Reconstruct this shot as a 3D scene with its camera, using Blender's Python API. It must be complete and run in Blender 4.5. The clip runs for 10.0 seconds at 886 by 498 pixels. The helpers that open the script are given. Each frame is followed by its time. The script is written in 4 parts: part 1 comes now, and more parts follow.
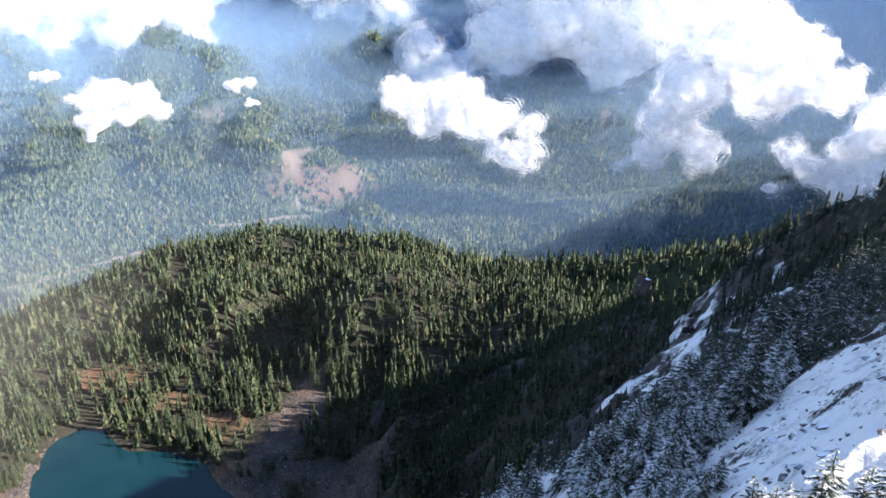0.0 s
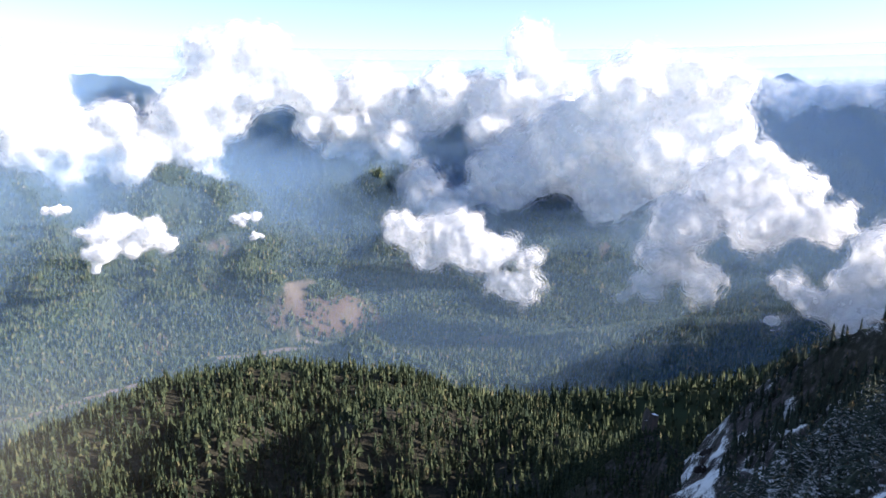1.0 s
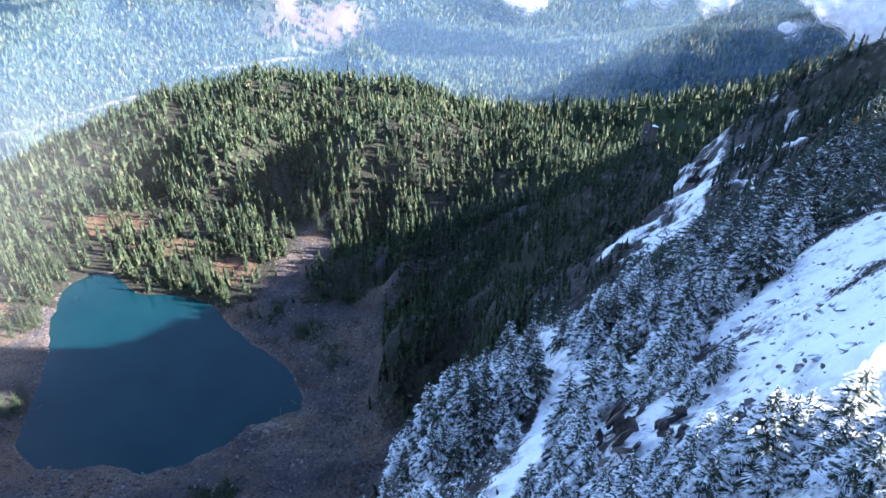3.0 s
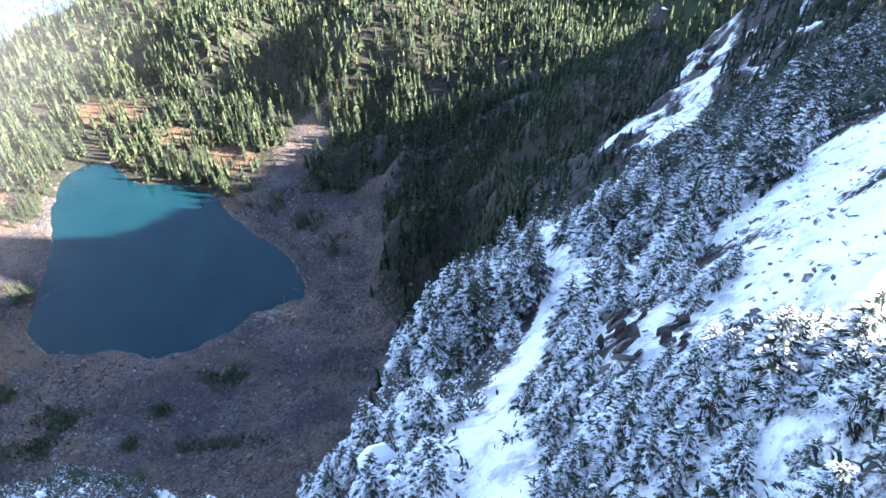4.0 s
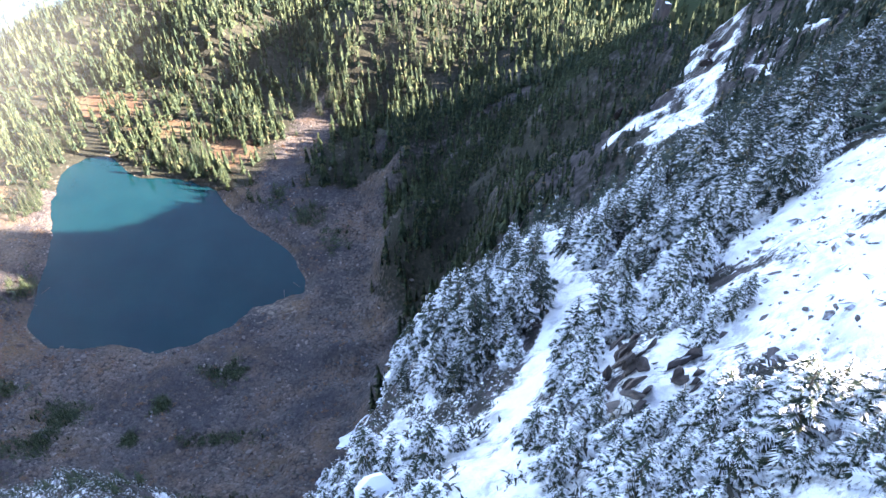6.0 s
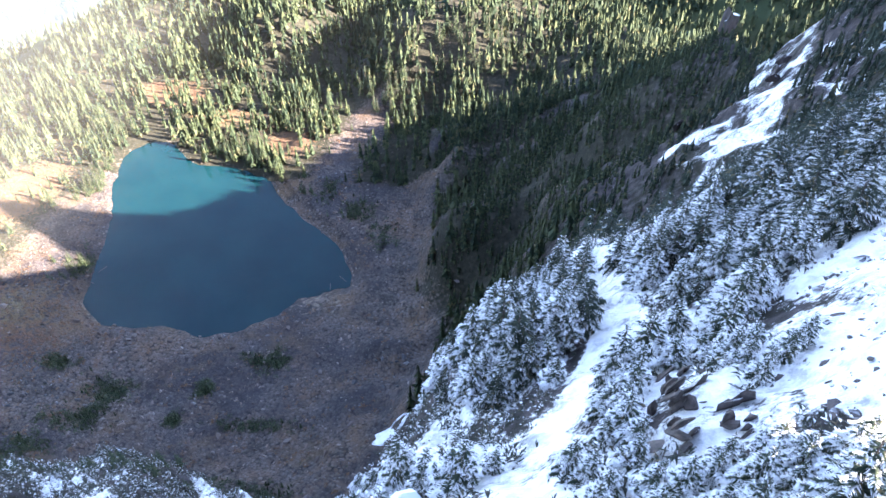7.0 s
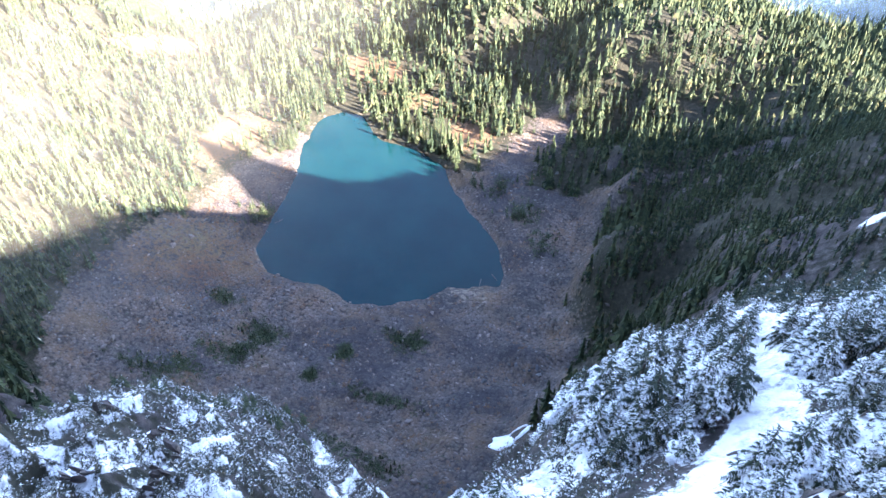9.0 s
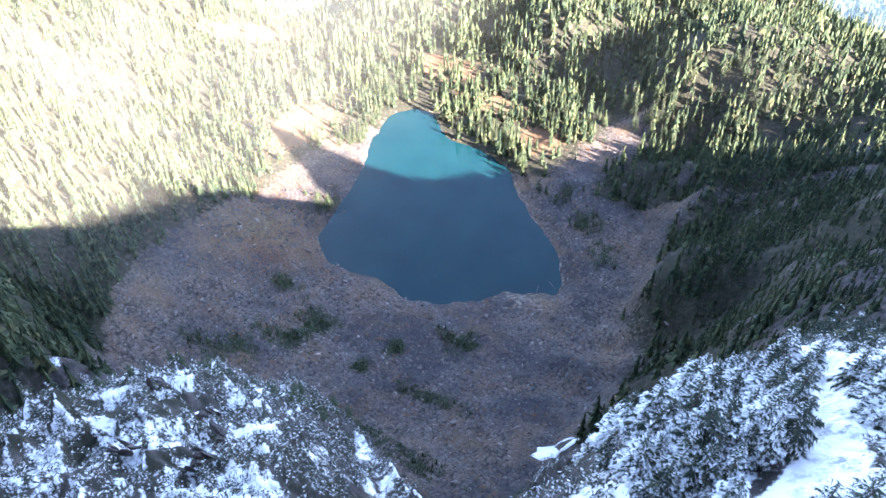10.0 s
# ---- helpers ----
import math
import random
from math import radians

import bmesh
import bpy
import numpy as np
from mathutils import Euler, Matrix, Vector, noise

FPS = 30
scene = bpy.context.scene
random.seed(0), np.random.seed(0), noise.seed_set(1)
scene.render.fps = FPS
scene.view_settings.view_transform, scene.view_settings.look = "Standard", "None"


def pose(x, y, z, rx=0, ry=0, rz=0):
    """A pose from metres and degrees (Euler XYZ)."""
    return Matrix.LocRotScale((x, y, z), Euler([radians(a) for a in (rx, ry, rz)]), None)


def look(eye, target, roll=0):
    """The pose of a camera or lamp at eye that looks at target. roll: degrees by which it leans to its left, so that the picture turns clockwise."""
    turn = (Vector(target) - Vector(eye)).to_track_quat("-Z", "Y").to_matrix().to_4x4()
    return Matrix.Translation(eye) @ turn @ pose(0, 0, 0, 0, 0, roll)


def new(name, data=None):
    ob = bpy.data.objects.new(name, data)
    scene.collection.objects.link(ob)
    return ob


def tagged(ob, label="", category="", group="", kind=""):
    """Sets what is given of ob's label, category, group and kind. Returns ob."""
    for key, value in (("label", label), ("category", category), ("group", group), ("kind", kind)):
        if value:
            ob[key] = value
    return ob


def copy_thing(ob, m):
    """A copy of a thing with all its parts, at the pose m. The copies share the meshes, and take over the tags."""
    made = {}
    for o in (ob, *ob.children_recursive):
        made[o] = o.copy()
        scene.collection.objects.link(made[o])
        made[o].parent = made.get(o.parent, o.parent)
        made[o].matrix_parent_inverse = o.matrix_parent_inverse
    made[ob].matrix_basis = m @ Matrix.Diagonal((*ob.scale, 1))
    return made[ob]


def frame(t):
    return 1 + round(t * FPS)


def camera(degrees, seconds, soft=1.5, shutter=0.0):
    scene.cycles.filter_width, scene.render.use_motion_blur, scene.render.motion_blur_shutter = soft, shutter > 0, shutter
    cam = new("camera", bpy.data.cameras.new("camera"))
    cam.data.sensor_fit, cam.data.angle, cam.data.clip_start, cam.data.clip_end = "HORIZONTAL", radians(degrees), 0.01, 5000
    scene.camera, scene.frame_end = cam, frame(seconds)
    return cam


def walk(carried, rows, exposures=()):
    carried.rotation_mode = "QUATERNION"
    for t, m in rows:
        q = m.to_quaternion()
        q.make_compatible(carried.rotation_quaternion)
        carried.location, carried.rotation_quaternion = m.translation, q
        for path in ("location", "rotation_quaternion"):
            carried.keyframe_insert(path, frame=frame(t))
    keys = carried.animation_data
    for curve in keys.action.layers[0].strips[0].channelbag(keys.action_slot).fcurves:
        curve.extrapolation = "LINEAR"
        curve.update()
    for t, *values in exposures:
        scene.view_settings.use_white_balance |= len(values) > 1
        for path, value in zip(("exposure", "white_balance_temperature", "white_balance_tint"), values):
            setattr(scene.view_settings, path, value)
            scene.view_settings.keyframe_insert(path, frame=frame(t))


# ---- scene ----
cam = camera(63.05, 10.0)
PATH = [
    (0.0, pose(-0.08, -8.84, 500.00, 68.52, -0.12, 0.84)),
    (0.5, pose(-0.10, -7.79, 500.03, 73.68, -0.12, 0.88)),
    (1.0, pose(-0.10, -6.86, 499.97, 78.94, -0.14, 0.94)),
    (1.5, pose(-0.09, -5.90, 499.97, 74.15, -0.03, 0.93)),
    (2.0, pose(-0.02, -5.00, 499.95, 68.24, 0.05, 0.94)),
    (2.5, pose(0.08, -4.06, 499.96, 62.23, 0.02, 0.99)),
    (3.0, pose(0.11, -3.14, 500.01, 56.25, 0.04, 0.98)),
    (3.2, pose(0.14, -2.72, 500.02, 53.87, 0.04, 0.97)),
    (4.3, pose(0.03, -0.12, 499.88, 46.77, 0.09, 0.95)),
    (4.5, pose(0.03, 0.27, 499.92, 46.76, 0.06, 0.98)),
    (5.0, pose(0.00, 1.15, 500.10, 46.75, 0.05, 0.99)),
    (6.5, pose(-0.00, 3.91, 500.15, 46.81, -0.01, 1.43)),
    (7.0, pose(-0.04, 4.85, 500.26, 46.82, 0.09, 6.20)),
    (7.5, pose(-0.01, 5.94, 500.07, 46.86, 0.08, 11.73)),
    (8.0, pose(0.09, 6.96, 500.00, 46.87, 0.06, 15.81)),
    (8.5, pose(0.10, 7.95, 500.06, 46.89, 0.02, 19.64)),
    (9.0, pose(0.03, 8.87, 499.99, 46.91, -0.01, 23.37)),
    (9.5, pose(-0.06, 9.80, 499.94, 46.91, -0.07, 27.13)),
    (10.0, pose(-0.12, 10.75, 499.73, 46.92, -0.09, 29.96)),
]
EXPOSURES = [(0.0, 1.95, 6400, 17), (0.5, 1.7, 6500, 18), (1.0, 1.3, 6350, 17), (1.5, 0.98, 6350, 17), (2.0, 0.9, 6050, 16), (2.5, 1.8, 5500, 15), (3.0, 2.75, 5650, 16), (3.2, 2.95, 5800, 16), (4.3, 3.5, 6300, 17),
             (6.5, 3.65, 6750, 19), (8.0, 3.9, 6650, 19), (10.0, 4.0, 6500, 18)]
walk(cam, PATH, EXPOSURES)

scene.cycles.transparent_max_bounces = 48

# ---- sky and sun ----
SUN_AZIMUTH, SUN_ELEVATION = 97.0, 28.0
world = bpy.data.worlds.new("world")
scene.world = world
world.use_nodes = True
wn = world.node_tree.nodes
sky = wn.new("ShaderNodeTexSky")
sky.sky_type, sky.sun_disc = "NISHITA", False
sky.sun_elevation, sky.sun_rotation = radians(SUN_ELEVATION), radians(SUN_AZIMUTH)
sky.ozone_density = 1.0
sky.altitude, sky.air_density, sky.dust_density = 2000, 1.0, 0.9
wn["Background"].inputs["Strength"].default_value = 0.1
world.node_tree.links.new(sky.outputs[0], wn["Background"].inputs["Color"])
to_sun = Vector((math.sin(radians(SUN_AZIMUTH)) * math.cos(radians(SUN_ELEVATION)),
                 math.cos(radians(SUN_AZIMUTH)) * math.cos(radians(SUN_ELEVATION)), math.sin(radians(SUN_ELEVATION))))
sun = new("sun", bpy.data.lights.new("sun", "SUN"))
sun.data.energy, sun.data.angle, sun.data.color = 5.0, radians(0.53), (1.0, 0.94, 0.84)
sun.matrix_world = look(to_sun * 1000, (0, 0, 0))

# ---- noise ----
def hashed(ix, iy, seed):
    n = (ix * 374761393 + iy * 668265263 + seed * 982451653) & 0x7FFFFFFF
    n = ((n ^ (n >> 13)) * 1274126177) & 0x7FFFFFFF
    n = ((n ^ (n >> 15)) * 2246822519) & 0x7FFFFFFF
    return n & 0xFFFF


TURN_COS, TURN_SIN = np.cos(np.arange(65536) / 65535.0 * 2 * np.pi), np.sin(np.arange(65536) / 65535.0 * 2 * np.pi)


def vnoise(x, y, seed=0):
    """Smooth gradient noise, about -1 to 1."""
    x, y = np.asarray(x, float), np.asarray(y, float)
    ix, iy = np.floor(x).astype(np.int64), np.floor(y).astype(np.int64)
    fx, fy = x - ix, y - iy
    ux, uy = fx * fx * fx * (fx * (fx * 6 - 15) + 10), fy * fy * fy * (fy * (fy * 6 - 15) + 10)

    def corner(ax, ay):
        a = hashed(ix + ax, iy + ay, seed)
        return TURN_COS[a] * (fx - ax) + TURN_SIN[a] * (fy - ay)
    a, b, c, d = corner(0, 0), corner(1, 0), corner(0, 1), corner(1, 1)
    return 1.5 * ((a + (b - a) * ux) + ((c + (d - c) * ux) - (a + (b - a) * ux)) * uy)


def fbm(x, y, size, octaves=4, seed=0, gain=0.5):
    total, amp, s = 0.0, 1.0, 1.0 / size
    for k in range(octaves):
        total = total + amp * vnoise(x * s, y * s, seed + k * 17)
        amp, s = amp * gain, s * 2.03
    return total


def ridged(x, y, size, octaves=4, seed=0):
    total, amp, s = 0.0, 1.0, 1.0 / size
    for k in range(octaves):
        total = total + amp * (1 - 2 * np.abs(vnoise(x * s, y * s, seed + k * 13)))
        amp, s = amp * 0.5, s * 2.1
    return total


def ramp(v, a, b):
    t = np.clip((v - a) / (b - a + 0.0), 0, 1)
    return t * t * (3 - 2 * t)


def smax(a, b, k):
    h = np.clip(0.5 + 0.5 * (a - b) / k, 0, 1)
    return b + (a - b) * h + k * h * (1 - h)


def smin(a, b, k):
    return -smax(-a, -b, k)


# ---- the lie of the land ----
# crest lines: x, y, height, fall per metre inside the cirque, fall outside
HEADWALL = [(142, 486, 268, 1.15, 0.7), (150, 420, 282, 1.35, 0.7), (163, 345, 368, 1.5, 0.8), (173, 300, 402, 1.5, 0.8),
            (183, 272, 422, 1.6, 1.0), (200, 252, 468, 1.9, 1.0), (222, 215, 440, 1.4, 0.8), (240, 150, 455, 1.3, 0.8),
            (220, 50, 508, 1.3, 0.8), (120, -40, 550, 1.8, 0.8), (0, -80, 545, 2.2, 0.8), (-120, -50, 500, 2.4, 0.8)]
WEST_RIM = [(-260, 0, 450, 2.4, 0.8), (-420, 20, 430, 2.2, 0.8), (-700, 0, 440, 1.3, 0.8), (-1050, 130, 450, 0.75, 0.7),
            (-1150, 400, 330, 0.6, 0.6), (-950, 600, 170, 0.5, 0.5), (-730, 715, 50, 0.4, 0.5), (-650, 830, -12, 0.3, 0.4)]
HILL = [(-573, 930, 25, 0.3, 0.5), (-525, 1014, 46, 0.3, 0.55), (-458, 1079, 62, 0.3, 0.6), (-336, 1143, 70, 0.3, 0.6),
        (-195, 1155, 60, 0.3, 0.6), (-96, 1137, 62, 0.3, 0.6), (0, 1111, 40, 0.3, 0.6), (37, 1080, 30, 0.3, 0.6),
        (84, 988, 70, 0.24, 0.6), (121, 883, 92, 0.28, 0.6), (154, 674, 150, 0.5, 0.6)]
SPUR = [(37, 1080, 30), (231, 913, 118), (382, 861, 158), (620, 800, 250), (900, 640, 330)]
# last crest is set out of view to throw its shadow across the valley
EAST_SHADE_RIDGE = [(620, 800, 250), (1250, 1300, 420), (1500, 1800, 430), (1750, 2250, 330)]
RIVER = [(-2600, 1500), (-1500, 1760), (-1230, 1850), (-1000, 2150), (-800, 2400), (-560, 2490), (0, 2560), (900, 2900), (2600, 3000)]
LAKE = [(-430, 687), (-447, 654), (-440, 608), (-414, 543), (-404, 513), (-398, 477), (-393, 442), (-382, 418), (-356, 400),
        (-328, 400), (-304, 403), (-263, 400), (-224, 406), (-200, 428), (-188, 452), (-163, 462), (-142, 474), (-143, 491),
        (-167, 533), (-192, 553), (-230, 579), (-263, 625), (-306, 645), (-352, 645), (-398, 683)]


def along(line, x, y, closed=False):
    """The distance to a polyline, and its values at the nearest place."""
    pts = np.array(line, float)
    best = np.full(np.shape(x), 1e12)
    vals = np.zeros(np.shape(x) + (pts.shape[1] - 2,))
    for k in range(len(pts) if closed else len(pts) - 1):
        p, q = pts[k], pts[(k + 1) % len(pts)]
        d = q[:2] - p[:2]
        u = np.clip(((x - p[0]) * d[0] + (y - p[1]) * d[1]) / (d @ d), 0, 1)
        d2 = (x - p[0] - u * d[0]) ** 2 + (y - p[1] - u * d[1]) ** 2
        m = d2 < best
        best = np.where(m, d2, best)
        if vals.shape[-1]:
            v = p[2:] + u[..., None] * (q[2:] - p[2:])
            vals = np.where(m[..., None], v, vals)
    return np.sqrt(best), vals


def inside(line, x, y):
    pts, odd = np.array(line, float)[:, :2], np.zeros(np.shape(x), bool)
    for k in range(len(pts)):
        (ax, ay), (bx, by) = pts[k], pts[(k + 1) % len(pts)]
        if ay != by:
            odd ^= ((ay > y) != (by > y)) & (x < (bx - ax) * (y - ay) / (by - ay) + ax)
    return odd


RIM = HEADWALL + WEST_RIM + HILL


def shore(x, y):
    """Metres from the lake's shore, negative on the water."""
    wx, wy = x + 5 * fbm(x, y, 40, 3, 5), y + 5 * fbm(x, y, 40, 3, 6)
    d, _ = along(LAKE, wx, wy, True)
    return np.where(inside(LAKE, wx, wy), -d, d)


def headwall_axes(x, y):
    """Down the headwall, and along it."""
    return ((y - 46) - (x - 30)) / 1.4142, ((x - 30) + (y - 46)) / 1.4142


def height(x, y, fine=True):
    x, y = np.asarray(x, float), np.asarray(y, float)
    s, w = headwall_axes(x, y)
    r = np.hypot(x, y)
    # headwall, with its ribs and gullies
    wall = 458 - 1.131 * s
    wall = wall + 20 * np.exp(-((w + 95) / 28) ** 2) * ramp(s, 40, 110) * (1 - ramp(s, 170, 240))
    brink = np.interp(w, [-120, -95, -70, -47, -40, -34, -29, -15, -4, 20, 60, 110, 160, 220, 300], [135, 145, 150, 150, 132, 95, 40, 36, 44, 56, 70, 105, 140, 190, 300]) + (5 + 3 * ramp(w, 90, 140)) * fbm(x, y, 25 + 35 * (w > 115), 3, 12)
    wall = wall - 30 * np.exp(-((w + 38) / 13) ** 2) * ramp(s, 18, 50) * (1 - 0.5 * ramp(s, 100, 150))
    below = np.maximum(s - brink, 0)
    wall = wall - (1.5 - 0.6 * ramp(w, 70, 130) + 1.8 * ramp(-w, -12, 0) * ramp(w, -42, -32)) * below * below / (below + 14)
    wall = wall - 34 * np.exp(-((w - 135) / 52) ** 2) * ramp(s, 38, 80) * (1 - ramp(s, 190, 260))
    wall = wall - 14 * np.exp(-((w - 275 - 0.1 * s) / 16) ** 2) * ramp(s, 110, 150) * (1 - ramp(s, 230, 260))
    wall = wall + 0.5 * ridged(w + 9 * fbm(x, y, 60, 2, 3), s * 0.28, 42, 3, 21) * 12 * ramp(s, 20, 120)
    # slope west of the lake
    t = np.maximum(-0.75 * (x + 440) - 0.66 * (y - 520), 0)
    west = 0.56 * t * t / (t + 90) + 5 * fbm(x, y, 120, 3, 8) * ramp(t, 20, 150)
    sh = shore(x, y)
    floor = 0.5 + 0.05 * np.maximum(sh, 0) + 0.0008 * np.maximum(sh, 0) ** 2 * ramp(y, 640, 480) + 2.5 * fbm(x, y, 60, 3, 9) * ramp(sh, 5, 60)
    land = smax(smax(wall, west, 25), floor, 30)
    d, v = along(RIM, x, y, True)
    zr, kin, kout = v[..., 0], v[..., 1], v[..., 2]
    wob = 1 + 0.25 * fbm(x, y, 140, 3, 14)
    lower = zr - kin * d * wob
    land = smax(land, lower, 14)
    # rib on the wooded hill, steep to its west
    land = smin(land, zr - 0.12 * d + 4, 16)
    rib = x + 112 - 0.1 * (y - 900) + 14 * fbm(x, y, 90, 3, 15)
    land = land + 84 * np.where(rib < 0, np.exp(-(rib / 62) ** 2), np.exp(-(rib / 120) ** 2)) * ramp(y, 720, 840) * ramp(1100 - y, 0, 200)
    side = x + 330 - 0.15 * (y - 950) + 12 * fbm(x, y, 80, 3, 16)
    land = land + 50 * np.where(side < 0, np.exp(-(side / 45) ** 2), np.exp(-(side / 80) ** 2)) * ramp(y, 800, 900) * ramp(1090 - y, 0, 200)
    land = smax(land, 1.5 + 0.04 * np.maximum(sh, 0), 3)
    land = np.where(sh < 12, np.minimum(land, 0.25 * np.minimum(sh, 6) + 3 * ramp(sh, 0, 12)), land)
    # valley outside
    vr = -350 + 115 * fbm(x, y, 800, 4, 31) + 60 * ramp(-x, 600, 1800) * ramp(y, 1500, 2200)
    river, _ = along(RIVER, x, y)
    vr = vr + (115 * ridged(x + 0.3 * y, 0.55 * y, 850, 2, 33) + 34 * fbm(x, y, 210, 3, 34)) * ramp(r, 1500, 2200)
    vr = -362 + (vr + 375) * ramp(river, 30, 500)
    far = ramp(r, 2900, 4800)
    vr = vr + 800 * far ** 1.5 * (1 + 0.13 * fbm(x, y, 1100, 4, 41)) + 40 * ramp(x, 1000, 2600) * far
    vr = vr + 95 * ramp(y - 0.25 * x, 2700, 2860) * (1 - ramp(np.hypot(x + 640, y - 2950), 250, 700))
    outer = zr - kout * d * wob
    outer = smax(outer, vr, 60)
    ds, vs = along(SPUR, x, y)
    outer = smax(outer, vs[..., 0] - 0.5 * ds * wob, 25)
    de, ve = along(EAST_SHADE_RIDGE, x, y)
    outer = smax(outer, ve[..., 0] - 2.2 * de * wob, 40)
    # unseen sharp summit behind the ridge, placed for its shadow on the lake basin
    outer = np.maximum(outer, 612 - 3.2 * np.hypot(x - 526, y - 405) * wob)
    h = np.where(inside(RIM, x, y), land, outer)
    # unseen notch cut in the ridge along the sun's line, to light the near slope
    u, across = (x - 19) * 0.9925 - (y - 24) * 0.122, np.abs((x - 19) * 0.122 + (y - 24) * 0.9925)
    h = np.where((u > 3) & (u < 420), np.minimum(h, 464 + 0.5 * u + 1.2 * np.maximum(across - 11, 0)), h)
    if fine:
        rough = np.where(inside(RIM, x, y) & (sh > 6), ramp(wall, 60, 200), 0.0)
        h = h + rough * (2.2 * ridged(x, y, 22, 3, 51) * (0.35 + 0.65 * ramp(s, 0, 60) + ramp(-w, 45, 70)) + 0.75 * fbm(x, y, 5, 4, 52) + ramp(-w, 38, 60) * 2.6 * ridged(0.7 * s + 0.5 * w, w - 0.3 * s, 13, 3, 53))
        h = h + (1.2 * fbm(x, y, 30, 4, 61) + 1.3 * ridged(x + 8 * fbm(x, y, 60, 2, 64), y, 34, 3, 63) * ramp(620 - y, 0, 80)) * ramp(sh, 6, 40)
        h = h + 8 * fbm(x, y, 220, 3, 71) * ramp(r, 1200, 1900)
    return h

# ---- materials ----
def material(name):
    m = bpy.data.materials.new(name)
    m.use_nodes = True
    nt = m.node_tree
    return m, nt, nt.nodes["Principled BSDF"]


def node(nt, kind, **inputs):
    n = nt.nodes.new("ShaderNode" + kind)
    for k, v in inputs.items():
        sock = n.inputs[k.replace("_", " ")]
        if isinstance(v, bpy.types.NodeSocket):
            nt.links.new(v, sock)
        else:
            sock.default_value = v
    return n


def math_node(nt, op, a, b=0.5, clamp=False):
    n = nt.nodes.new("ShaderNodeMath")
    n.operation, n.use_clamp = op, clamp
    for k, v in enumerate((a, b)):
        if isinstance(v, bpy.types.NodeSocket):
            nt.links.new(v, n.inputs[k])
        else:
            n.inputs[k].default_value = v
    return n.outputs[0]


def colours(nt, fac, *stops):
    n = nt.nodes.new("ShaderNodeValToRGB")
    e = n.color_ramp.elements
    while len(e) < len(stops):
        e.new(0.5)
    for el, (p, c) in zip(e, stops):
        el.position, el.color = p, (*c, 1)
    nt.links.new(fac, n.inputs[0])
    return n.outputs[0]


def mix(nt, fac, a, b):
    n = nt.nodes.new("ShaderNodeMix")
    n.data_type = "RGBA"
    for sock, v in ((n.inputs[0], fac), (n.inputs[6], a), (n.inputs[7], b)):
        if isinstance(v, bpy.types.NodeSocket):
            nt.links.new(v, sock)
        else:
            sock.default_value = v if isinstance(v, float) else (*v, 1)
    return n.outputs[2]


def noise_tex(nt, scale, detail=5.0, rough=0.55, coords=None):
    if coords is None:
        coords = nt.nodes.new("ShaderNodeTexCoord").outputs["Object"]
    return node(nt, "TexNoise", Vector=coords, Scale=scale, Detail=detail, Roughness=rough).outputs["Fac"]


def attr(nt, name):
    n = nt.nodes.new("ShaderNodeAttribute")
    n.attribute_name = name
    return n.outputs["Fac"]


def bump(nt, bsdf, heightmap, strength, distance):
    b = node(nt, "Bump", Height=heightmap, Strength=strength, Distance=distance)
    nt.links.new(b.outputs[0], bsdf.inputs["Normal"])


def shifted(nt, d):
    n = node(nt, "Mapping", Vector=nt.nodes.new("ShaderNodeTexCoord").outputs["Object"])
    n.inputs["Location"].default_value = (d, d, d)
    return n.outputs[0]


